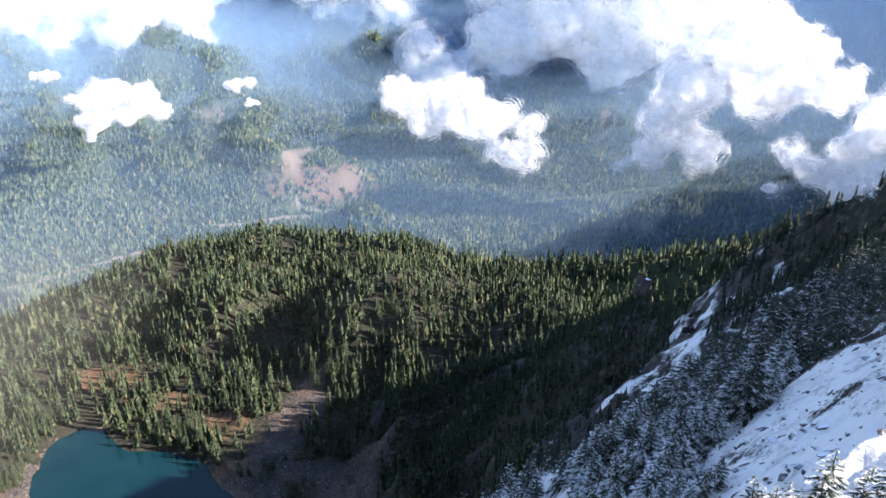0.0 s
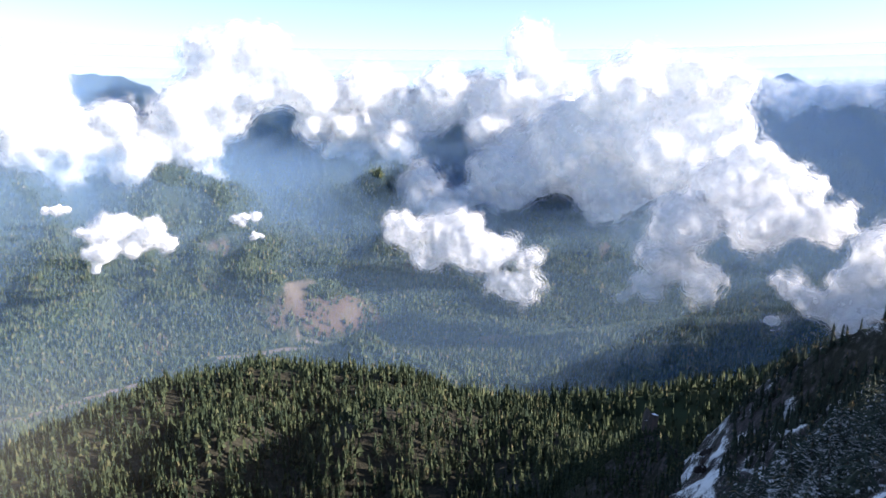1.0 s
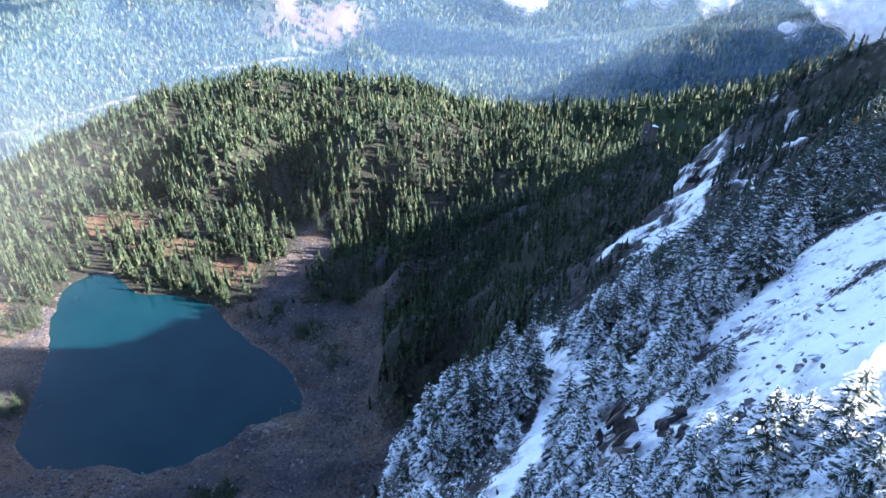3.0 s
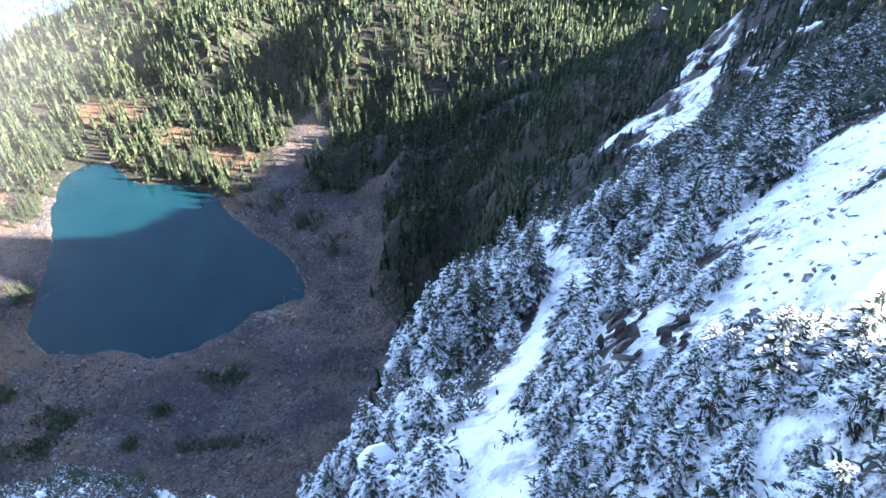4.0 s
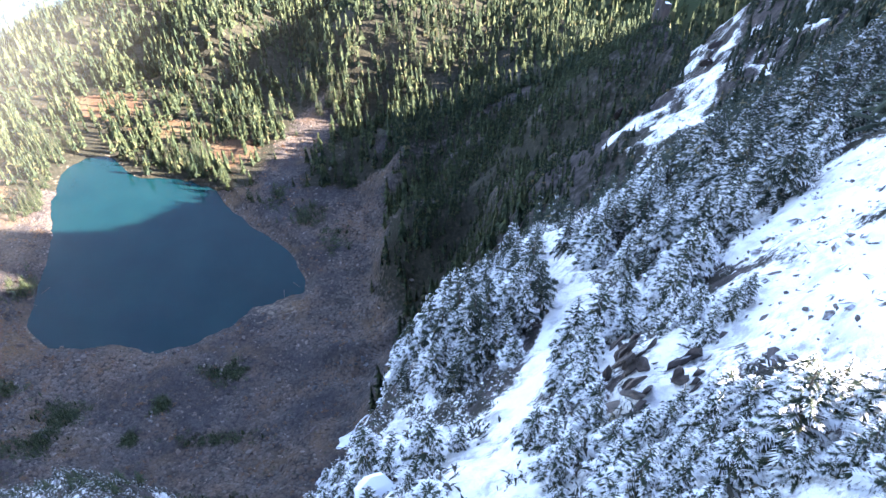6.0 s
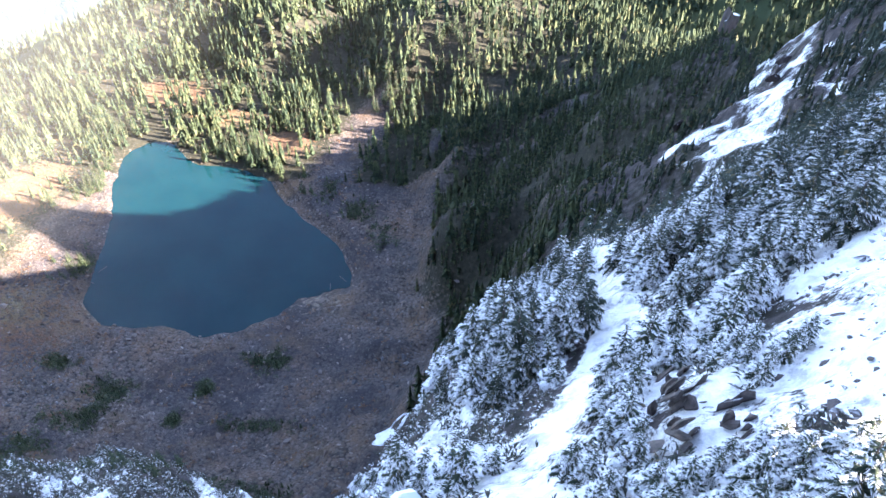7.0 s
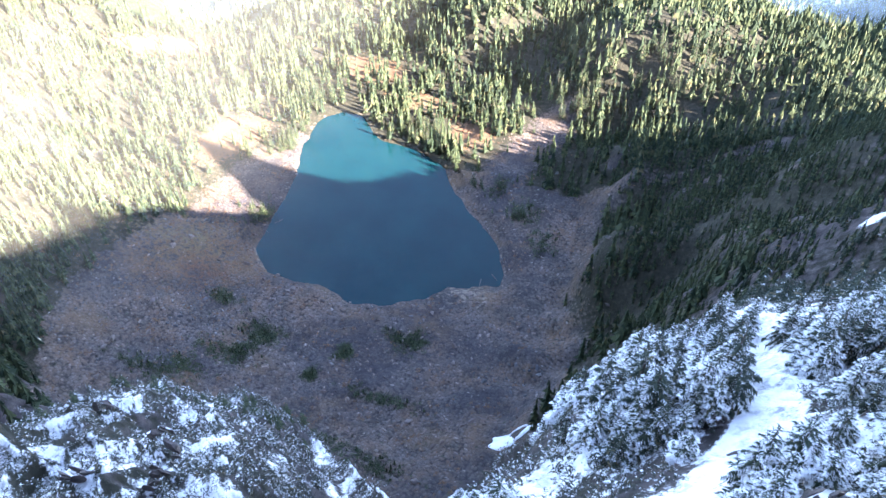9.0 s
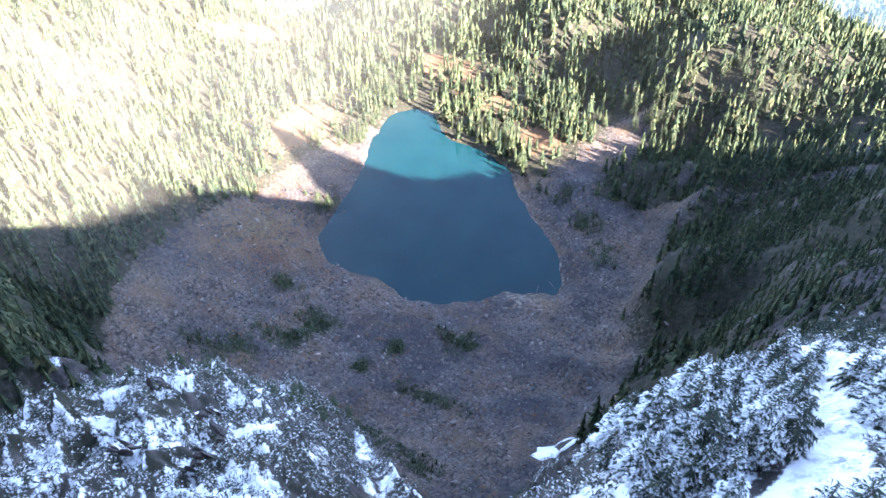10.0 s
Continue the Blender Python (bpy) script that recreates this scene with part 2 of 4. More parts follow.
def ground_material():
    m, nt, bs = material("mountain_ground")
    n1, n2, n3 = noise_tex(nt, 0.02, 6), noise_tex(nt, 0.25, 6), noise_tex(nt, 1.6, 5, 0.7)
    soil = colours(nt, n2, (0.3, (0.022, 0.022, 0.016)), (0.55, (0.04, 0.038, 0.026)), (0.75, (0.08, 0.062, 0.045)))
    stone = colours(nt, n3, (0.3, (0.04, 0.033, 0.031)), (0.5, (0.095, 0.077, 0.07)), (0.7, (0.17, 0.14, 0.12)))
    stone = mix(nt, math_node(nt, "MULTIPLY", math_node(nt, "SUBTRACT", noise_tex(nt, 0.035, 5), 0.42), 3.0, True), stone, (0.15, 0.095, 0.062))
    stone = mix(nt, math_node(nt, "MULTIPLY", math_node(nt, "SUBTRACT", noise_tex(nt, 0.06, 5, 0.6, shifted(nt, 300)), 0.5), 4.0, True), stone, (0.032, 0.03, 0.028))
    cell = node(nt, "TexVoronoi", Vector=nt.nodes.new("ShaderNodeTexCoord").outputs["Object"], Scale=0.42)
    lump = math_node(nt, "MULTIPLY", cell.outputs["Distance"], 1.1, True)
    tone = node(nt, "SeparateColor", Color=cell.outputs["Color"]).outputs[0]
    stone = mix(nt, math_node(nt, "MULTIPLY", math_node(nt, "SUBTRACT", tone, 0.55), 1.2, True), stone, (0.18, 0.155, 0.135))
    # cell edges darkened, painting the shade of crevices between stones
    stone = mix(nt, math_node(nt, "MULTIPLY", math_node(nt, "SUBTRACT", lump, 0.55), 2.2, True), stone, (0.03, 0.026, 0.024))
    stone = mix(nt, math_node(nt, "MULTIPLY", math_node(nt, "SUBTRACT", noise_tex(nt, 0.017, 5, 0.6, shifted(nt, 900)), 0.45), 6.0, True), stone, mix(nt, 0.66, stone, (0.034, 0.033, 0.038)))
    stone = mix(nt, math_node(nt, "MULTIPLY", math_node(nt, "SUBTRACT", noise_tex(nt, 0.022, 5, 0.6, shifted(nt, 1500)), 0.54), 6.0, True), stone, mix(nt, 0.55, stone, (0.15, 0.095, 0.05)))
    rock = colours(nt, n2, (0.3, (0.03, 0.027, 0.027)), (0.6, (0.075, 0.062, 0.06)), (0.8, (0.13, 0.1, 0.09)))
    meadow = colours(nt, n1, (0.35, (0.115, 0.06, 0.04)), (0.5, (0.13, 0.08, 0.048)), (0.65, (0.13, 0.1, 0.058)))
    gravel = colours(nt, n2, (0.3, (0.13, 0.1, 0.075)), (0.7, (0.23, 0.185, 0.145)))
    thin = math_node(nt, "MULTIPLY", math_node(nt, "SUBTRACT", noise_tex(nt, 0.45, 8, 0.72, shifted(nt, 70)), 0.47), 8.0, True)
    snow = colours(nt, n3, (0.3, (0.83, 0.825, 0.81)), (0.7, (0.9, 0.89, 0.875)))

    wide = math_node(nt, "MULTIPLY", math_node(nt, "SUBTRACT", noise_tex(nt, 0.11, 4, 0.6, shifted(nt, 40)), 0.43), 5.0, True)
    snow = mix(nt, math_node(nt, "MULTIPLY", math_node(nt, "MULTIPLY", thin, wide), 0.85), snow, (0.17, 0.165, 0.165))

    def patchy(mask, noise_out, width=0.22):
        a = math_node(nt, "ADD", mask, math_node(nt, "MULTIPLY", math_node(nt, "SUBTRACT", noise_out, 0.5), 1.4))
        a = math_node(nt, "SUBTRACT", a, 0.5 - width / 2)
        return math_node(nt, "DIVIDE", a, width, True)
    stand = noise_tex(nt, 0.004, 5)
    understory = colours(nt, stand, (0.35, (0.022, 0.036, 0.02)), (0.55, (0.045, 0.06, 0.028)), (0.7, (0.085, 0.08, 0.04)))
    c = mix(nt, attr(nt, "woodland"), soil, understory)
    c = mix(nt, patchy(attr(nt, "talus"), n2), c, stone)
    c = mix(nt, patchy(attr(nt, "meadow"), n2), c, meadow)
    c = mix(nt, patchy(attr(nt, "gravel"), n2), c, gravel)
    c = mix(nt, patchy(attr(nt, "rock"), n2), c, rock)
    both = math_node(nt, "ADD", math_node(nt, "MULTIPLY", n3, 0.6), math_node(nt, "MULTIPLY", n2, 0.4))
    steep = node(nt, "SeparateXYZ", Vector=nt.nodes.new("ShaderNodeNewGeometry").outputs["Normal"]).outputs[2]
    some = math_node(nt, "MULTIPLY", attr(nt, "snow"), 5.0, True)
    lying = math_node(nt, "ADD", attr(nt, "snow"), math_node(nt, "MULTIPLY", some, math_node(nt, "MULTIPLY", math_node(nt, "SUBTRACT", steep, 0.64), 0.9)))
    c = mix(nt, patchy(lying, both, 0.15), c, snow)
    nt.links.new(c, bs.inputs["Base Color"])
    bs.inputs["Roughness"].default_value = 0.9
    bs.inputs["Specular IOR Level"].default_value = 0.15
    relief = math_node(nt, "SUBTRACT", both, math_node(nt, "MULTIPLY", lump, 0.5))
    bump(nt, bs, relief, 0.75, 1.3)
    return m


def foliage(name, dark, mid, light, odd=(0.16, 0.12, 0.06), frost=0.0, grain=2.2, lift=0.25, reach=0.0):
    m, nt, bs = material(name)
    geo = nt.nodes.new("ShaderNodeNewGeometry")
    rnd = geo.outputs["Random Per Island"]
    info = nt.nodes.new("ShaderNodeObjectInfo").outputs["Random"]
    v = math_node(nt, "FRACT", math_node(nt, "ADD", rnd, info))
    c = colours(nt, v, (0.0, dark), (0.5, mid), (0.9, light), (1.0, odd))
    stand = noise_tex(nt, 0.012, 4)
    if frost:
        sep = node(nt, "SeparateXYZ", Vector=geo.outputs["Normal"])
        up = math_node(nt, "MULTIPLY", math_node(nt, "ADD", sep.outputs[2], lift), 1.3)
        f = math_node(nt, "ADD", up, math_node(nt, "MULTIPLY", math_node(nt, "SUBTRACT", noise_tex(nt, grain, 4), 0.5), 3.5 if reach else 6.0))
        if reach:
            f = math_node(nt, "ADD", f, math_node(nt, "MULTIPLY", math_node(nt, "SUBTRACT", attr(nt, "reach"), 0.62), reach))
        f = math_node(nt, "MULTIPLY", f, frost, True)
        c = mix(nt, f, c, (0.85, 0.845, 0.83))
    else:
        c = mix(nt, math_node(nt, "MULTIPLY", math_node(nt, "SUBTRACT", stand, 0.45), 2.0, True), c, light)
    nt.links.new(c, bs.inputs["Base Color"])
    bs.inputs["Roughness"].default_value = 0.75
    bs.inputs["Specular IOR Level"].default_value = 0.2
    return m


def water_material():
    m, nt, bs = material("lake_water")
    n = noise_tex(nt, 0.02, 3)
    c = colours(nt, n, (0.35, (0.002, 0.021, 0.027)), (0.7, (0.004, 0.027, 0.032)))
    nt.links.new(c, bs.inputs["Base Color"])
    bs.inputs["Roughness"].default_value = 0.06
    bs.inputs["IOR"].default_value = 1.33
    bump(nt, bs, noise_tex(nt, 0.6, 3), 0.08, 0.05)
    return m


def plain(name, stops, scale, rough=0.85, relief=0.3):
    m, nt, bs = material(name)
    n = noise_tex(nt, scale, 6)
    nt.links.new(colours(nt, n, *stops), bs.inputs["Base Color"])
    bs.inputs["Roughness"].default_value = rough
    bs.inputs["Specular IOR Level"].default_value = 0.2
    bump(nt, bs, n, relief, 0.5 / scale)
    return m


def stone_material():
    m, nt, bs = material("talus_stones")
    rnd = nt.nodes.new("ShaderNodeNewGeometry").outputs["Random Per Island"]
    grey = colours(nt, rnd, (0.0, (0.03, 0.03, 0.032)), (0.5, (0.06, 0.059, 0.062)), (0.85, (0.1, 0.098, 0.098)), (1.0, (0.21, 0.2, 0.185)))
    brown = colours(nt, rnd, (0.0, (0.05, 0.035, 0.03)), (0.5, (0.105, 0.072, 0.058)), (0.85, (0.16, 0.115, 0.09)), (1.0, (0.24, 0.19, 0.16)))
    broad = math_node(nt, "MULTIPLY", math_node(nt, "SUBTRACT", noise_tex(nt, 0.012, 5, 0.6, shifted(nt, 500)), 0.43), 9.0, True)
    nt.links.new(mix(nt, broad, grey, brown), bs.inputs["Base Color"])
    bs.inputs["Roughness"].default_value = 0.85
    return m


def snowy_rock(name, snow):
    m, nt, bs = material(name)
    geo = nt.nodes.new("ShaderNodeNewGeometry")
    up = node(nt, "SeparateXYZ", Vector=geo.outputs["Normal"]).outputs[2]
    n, n2 = noise_tex(nt, 1.5, 6), noise_tex(nt, 0.4, 4)
    c = colours(nt, n, (0.3, (0.035, 0.03, 0.03)), (0.55, (0.085, 0.068, 0.062)), (0.75, (0.15, 0.11, 0.095)))
    f = math_node(nt, "ADD", up, math_node(nt, "MULTIPLY", math_node(nt, "SUBTRACT", n2, 0.5), 1.2))
    f = math_node(nt, "MULTIPLY", math_node(nt, "SUBTRACT", f, 1 - snow), 5.0, True)
    nt.links.new(mix(nt, f, c, (0.8, 0.82, 0.85)), bs.inputs["Base Color"])
    bs.inputs["Roughness"].default_value = 0.85
    bump(nt, bs, n, 0.5, 0.2)
    return m


def mist(name, colour, cover, grain, hard, most=1.0):
    """A veil that lets light through by a cloudy pattern."""
    m, nt, bs = material(name)
    nt.nodes.remove(bs)
    n = noise_tex(nt, grain, 4.5, 0.56)
    dens = math_node(nt, "MULTIPLY", math_node(nt, "ADD", math_node(nt, "SUBTRACT", n, 0.5), cover - 0.5 + 0.5 / hard), hard, True)
    dens = math_node(nt, "MULTIPLY", dens, most)
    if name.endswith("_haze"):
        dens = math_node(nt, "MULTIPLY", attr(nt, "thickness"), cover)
    diff = node(nt, "BsdfDiffuse", Color=(*colour, 1))
    back = node(nt, "BsdfTranslucent", Color=(*colour, 1))
    both = nt.nodes.new("ShaderNodeMixShader")
    both.inputs[0].default_value = 0.5
    nt.links.new(diff.outputs[0], both.inputs[1])
    nt.links.new(back.outputs[0], both.inputs[2])
    clear = nt.nodes.new("ShaderNodeBsdfTransparent")
    out = nt.nodes.new("ShaderNodeMixShader")
    nt.links.new(dens, out.inputs[0])
    nt.links.new(clear.outputs[0], out.inputs[1])
    nt.links.new(both.outputs[0], out.inputs[2])
    nt.links.new(out.outputs[0], nt.nodes["Material Output"].inputs["Surface"])
    return m


GROUND = ground_material()
VALLEY_FIR = foliage("valley_needles", (0.024, 0.042, 0.022), (0.052, 0.076, 0.036), (0.105, 0.12, 0.055), (0.19, 0.145, 0.07))
FIR = foliage("fir_needles", (0.013, 0.024, 0.014), (0.026, 0.041, 0.02), (0.066, 0.08, 0.036), (0.1, 0.088, 0.045))
RIMED = foliage("rimed_needles", (0.018, 0.028, 0.02), (0.03, 0.042, 0.028), (0.045, 0.055, 0.035), frost=1.0, grain=0.9, lift=-1.25)
RIMED_NEAR = foliage("rimed_needles_near", (0.014, 0.024, 0.016), (0.025, 0.036, 0.024), (0.04, 0.05, 0.03), frost=1.6, grain=7.0, lift=-1.05, reach=2.2)
FROSTED = foliage("frosted_needles", (0.02, 0.035, 0.022), (0.035, 0.05, 0.03), (0.05, 0.06, 0.035), frost=2.4, grain=6.0, lift=-0.78, reach=2.2)
FROSTED_BRUSH = foliage("frosted_brush", (0.03, 0.035, 0.025), (0.045, 0.05, 0.035), (0.07, 0.06, 0.045), frost=1.8, grain=1.6, lift=-1.05)
AUTUMN = foliage("autumn_leaves", (0.085, 0.042, 0.028), (0.14, 0.068, 0.04), (0.19, 0.105, 0.045), (0.09, 0.09, 0.04))
BARK = plain("bark", [(0.3, (0.05, 0.04, 0.035)), (0.7, (0.14, 0.11, 0.095))], 9.0)
STONES = stone_material()
SNOWY_ROCK = snowy_rock("snowy_rock", 0.45)
SNOW_CAP = snowy_rock("snow_capped_rock", 0.8)
DARK_ROCK = snowy_rock("dark_rock", 0.12)
SNOW = plain("old_snow", [(0.3, (0.72, 0.74, 0.78)), (0.7, (0.84, 0.85, 0.87))], 0.4, 0.7)
WATER = water_material()
CLOUD = mist("cloud_body", (0.995, 0.995, 0.995), 0.9, 0.01, 2.2)
MIST_DENSE = mist("cloud_thin_body", (0.98, 0.98, 0.99), 0.56, 0.012, 2.4, 0.8)
MISTS = [mist("cloud_veil", (0.99, 0.99, 0.99), 0.5 - 0.07 * k, 0.012, 3.5, 0.5 - 0.05 * k) for k in range(5)]
# distance haze painted as a blue tint on see-through sheets
HAZE_TINT = mist("valley_tint_haze", (0.4, 0.62, 0.92), 0.085, 0.001, 1.0)
HAZE_GLOW = mist("basin_glow_haze", (0.88, 0.85, 0.75), 0.1, 0.001, 1.0)

# ---- ground, one sheet out to the horizon ----
def mesh_object(name, verts, faces, mat, smooth=False):
    """verts (n, 3) and faces (m, 3 or 4) arrays as one mesh object."""
    verts, faces = np.asarray(verts, np.float32), np.asarray(faces, np.int32)
    me = bpy.data.meshes.new(name)
    n, k = faces.shape
    me.vertices.add(len(verts))
    me.vertices.foreach_set("co", verts.ravel())
    me.loops.add(n * k)
    me.loops.foreach_set("vertex_index", faces.ravel())
    me.polygons.add(n)
    me.polygons.foreach_set("loop_start", np.arange(0, n * k, k, dtype=np.int32))
    me.polygons.foreach_set("loop_total", np.full(n, k, np.int32))
    me.polygons.foreach_set("use_smooth", np.full(n, smooth, bool))
    me.update(calc_edges=True)
    me.materials.append(mat)
    return new(name, me)


def sheet_faces(rows, cols):
    i = (np.arange(rows - 1)[:, None] * cols + np.arange(cols - 1)[None, :]).ravel()
    return np.stack([i, i + 1, i + cols + 1, i + cols], 1)


CHUTE = [(24, 108), (17, 100), (14, 64), (9, 50), (5, 39), (2, 34), (4, 24)]
GULLY = [(160, 420), (140, 370), (128, 338), (103, 283), (87, 239), (74, 205)]
GULLY_ARM = [(105, 290), (92, 290), (78, 298)]


def field_edge(w):
    """How far down the snowfield reaches."""
    return np.interp(w, [-27, -16, -8, 0, 10, 25], [-12, 1, 4, 10, 11, 12])


def west_wood(x, y):
    """The wooded slope west of the talus."""
    edge = np.interp(y, [60, 100, 150, 200, 230, 320, 400, 450, 480], [-205, -235, -345, -410, -440, -470, -470, -480, -520])
    return ramp(edge + 12 * fbm(x, y, 40, 3, 88) - x, -6, 10) * (y < 480)


def valley_bare(x, y):
    """Where the valley shows landslip and gravel, and where thin autumn woods."""
    qx, qy = x + 45 * fbm(x, y, 130, 3, 86), y + 45 * fbm(x, y, 130, 3, 87)
    scar = np.exp(-(((qx + 612 + 0.15 * (qy - 2720)) / 62) ** 2 + ((qy - 2730) / 95) ** 2))
    scar = np.maximum(scar, 0.75 * np.exp(-(((qx + 560) / 150) ** 2 + ((qy - 2545) / 26) ** 2)))
    bare = 0.8 * np.exp(-(((qx + 600) / 170) ** 2 + ((qy - 2640) / 70) ** 2)) + 0.85 * np.exp(-(((qx + 380) / 130) ** 2 + ((qy - 2700) / 95) ** 2))
    bare = bare + 0.8 * np.exp(-(((x + 1500) / 130) ** 2 + ((y - 1900) / 50) ** 2)) + 0.55 * ramp(fbm(x, y, 300, 4, 85), 0.5, 0.9)
    return scar, np.clip(bare, 0, 1)


def covers(x, y, h):
    """How much of each ground cover lies at a place."""
    s, w = headwall_axes(x, y)
    sh = shore(x, y)
    within = inside(RIM, x, y)
    n = fbm(x, y, 70, 4, 81)
    n2 = fbm(x, y, 14, 4, 83)
    near_wall = within & (h > 60) & (x - y * 0.9 > -330)
    snow = np.where(near_wall, ramp(h, 255, 345) * 0.56 + 0.2 * n + 0.4 * n2, 0) * np.where(w > 45, 0.6, np.where(w < -42, 0.76, 0.86))
    field = ramp(field_edge(w) + 3 * n2 - s, 0, 3) * (1 - ramp(w - 0.9 * np.maximum(-s, 0), 26, 34)) * within
    broad = np.interp(y, [24, 40, 52, 70, 110], [0.7, 1.1, 1.7, 2.4, 2.8])
    chute = 1 - 0.35 * ramp(along(CHUTE, x + 2 * n2, y)[0], 0.7 * broad, broad) - 0.65 * ramp(along(CHUTE, x + 2 * n2, y)[0], broad + 0.5, broad + 2.2)
    gully = np.maximum(1 - ramp(along(GULLY, x + 6 * n2, y + 6 * n2)[0], 10, 16), 1 - ramp(along(GULLY_ARM, x + 6 * n2, y)[0], 7, 11))
    snow = np.maximum(np.maximum(snow, field * (0.78 + 0.3 * n2 + 0.1 * n)), np.maximum(0.95 * chute, gully * (0.52 + 0.35 * n2)) * within)
    rock = np.where(near_wall, ramp(h, 120, 260) * 0.55 + 0.3 * n, 0)
    talus = np.where(within & (y < 620), 1 - ramp(h, np.where(w < 110, 130, 40), np.where(w < 110, 220, 95)), 0) * (1 - ramp(x + 0.2 * y + 30 * n, 15, 75)) * (1 - west_wood(x, y)) * (1 - ramp(-x, 455, 500) * (y > 440))
    streak = within & (w > 100) & (x > -90) & (y > 250) & (y < 720)
    talus = np.maximum(talus, np.where(streak, 0.12 + 0.85 * fbm(0.3 * x + 0.1 * y, y - 0.2 * x, 24, 4, 82) - 0.3 * ramp(h, 150, 260), 0))
    talus = np.maximum(talus, np.where(within, np.exp(-((x + 190 - 0.25 * (y - 650)) / 32) ** 2) * ramp(y, 540, 600) * (1 - ramp(y, 740, 800)), 0))
    meadow = np.where(within, np.exp(-(((x + 425) / 85) ** 2 + ((y - 385) / 85) ** 2)) * 0.58, 0)
    meadow = np.maximum(meadow, np.where(within, np.exp(-(((x + 515) / 34) ** 2 + ((y - 570) / 75) ** 2)), 0))
    meadow = np.maximum(meadow, np.where(within, np.exp(-(((x + 700 - 0.8 * (y - 685)) / 30) ** 2 + ((y - 685) / 70) ** 2)), 0))
    meadow = np.maximum(meadow, np.where(within, np.maximum(np.exp(-(((x + 445) / 55) ** 2 + ((y - 785) / 32) ** 2)), np.exp(-(((x + 340) / 55) ** 2 + ((y - 735) / 24) ** 2)) * 0.9), 0))
    meadow = np.maximum(meadow, np.where(within, np.exp(-(((x + 260) / 30) ** 2 + ((y - 690) / 35) ** 2)) * 1.0, 0))
    river, _ = along(RIVER, x, y)
    gravel = np.where(within, 0, 1 - ramp(river, 10, 24)) * ((x < -1000) | ((x > -830) & (x < -430))) + np.where(within, 1 - ramp(np.abs(sh - 1), 1, 4), 0) * 0.42
    gravel = np.maximum(gravel, np.where(within, np.exp(-(((x + 165) / 40) ** 2 + ((y - 445) / 26) ** 2)) * 0.5, 0))
    scar, bare = valley_bare(x, y)
    gravel = np.maximum(gravel, np.maximum(scar + 0.4 * n2 * scar, 0.55 * bare) * (1 - within))
    meadow = np.maximum(meadow, bare * (1 - within) * (np.hypot(x, y) > 1500))
    return dict(snow=snow, rock=rock, talus=talus, meadow=meadow, gravel=gravel, woodland=(1.0 - within) * np.ones_like(n))


RINGS = np.concatenate([np.linspace(0.5, 24, 16), np.geomspace(25, 1500, 300), np.geomspace(1515, 4880, 95)])
TURNS = np.radians(np.concatenate([np.linspace(-180, -76, 53)[:-1], np.linspace(-76, 44, 500), np.linspace(44, 180, 69)[1:]]))
rr, aa = np.meshgrid(RINGS, TURNS, indexing="ij")
gx, gy = rr * np.sin(aa), rr * np.cos(aa)
gz = height(gx, gy)
ground = mesh_object("ground", np.stack([gx, gy, gz], -1).reshape(-1, 3), sheet_faces(len(RINGS), len(TURNS))[:, ::-1], GROUND, True)
for key, value in covers(gx, gy, gz).items():
    ground.data.attributes.new(key, "FLOAT", "POINT").data.foreach_set("value", np.clip(value, 0, 1).astype(np.float32).ravel())
tagged(ground, "steep mountain cirque with snow, talus and forest floor above a broad valley", "mountain", kind="structure")

# ---- lake ----
lx, ly = np.meshgrid(np.linspace(-480, -110, 75), np.linspace(370, 720, 71), indexing="ij")
lake = mesh_object("lake", np.stack([lx, ly, 0 * lx], -1).reshape(-1, 3), sheet_faces(75, 71)[:, ::-1], WATER, True)
tagged(lake, "still blue-green mountain lake, half in shade, ringed by talus", "lake", kind="structure")



# ---- clouds ----
def puffs(blobs, seed):
    """Blobs, each with smaller ones budding from its upper side."""
    rng = np.random.default_rng(seed)
    out = []
    for x, y, z, r in blobs:
        out.append((x, y, z, r * 0.85))
        for _ in range(12):
            d = rng.normal(0, 1, 3)
            d /= np.linalg.norm(d)
            d[2] = d[2] * 0.6 + 0.15
            out.append((x + d[0] * r * 0.8, y + d[1] * r * 0.8, z + d[2] * r * 0.8, r * rng.uniform(0.22, 0.5)))
    return out


def cloud_body(blobs, seed, voxel):
    """Vertices, normals and faces of one billowing body."""
    bm = bmesh.new()
    for x, y, z, r in puffs(blobs, seed):
        bmesh.ops.create_icosphere(bm, subdivisions=2, radius=r, matrix=Matrix.Translation((x, y, z)))
    me = bpy.data.meshes.new("billow")
    bm.to_mesh(me)
    bm.free()
    ob = new("billow", me)
    mod = ob.modifiers.new("remesh", "REMESH")
    mod.mode, mod.voxel_size = "VOXEL", voxel
    done = bpy.data.meshes.new_from_object(ob.evaluated_get(bpy.context.evaluated_depsgraph_get()))
    bpy.data.objects.remove(ob)
    bpy.data.meshes.remove(me)
    v, n = np.empty(len(done.vertices) * 3, np.float32), np.empty(len(done.vertices) * 3, np.float32)
    done.vertices.foreach_get("co", v)
    done.vertices.foreach_get("normal", n)
    quads = np.empty(len(done.loops), np.int32)
    done.loops.foreach_get("vertex_index", quads)
    v, n = v.reshape(-1, 3), n.reshape(-1, 3)
    size = voxel * 7
    lump = np.array([noise.fractal(Vector(p) / size, 0.9, 2.1, 4) for p in v])
    bpy.data.meshes.remove(done)
    fine = np.array([noise.fractal(Vector(p) / (size * 0.3), 0.9, 2.1, 3) for p in v])
    return v + n * ((lump * 1.4 + fine * 0.3) * voxel)[:, None], n, quads.reshape(-1, 4)


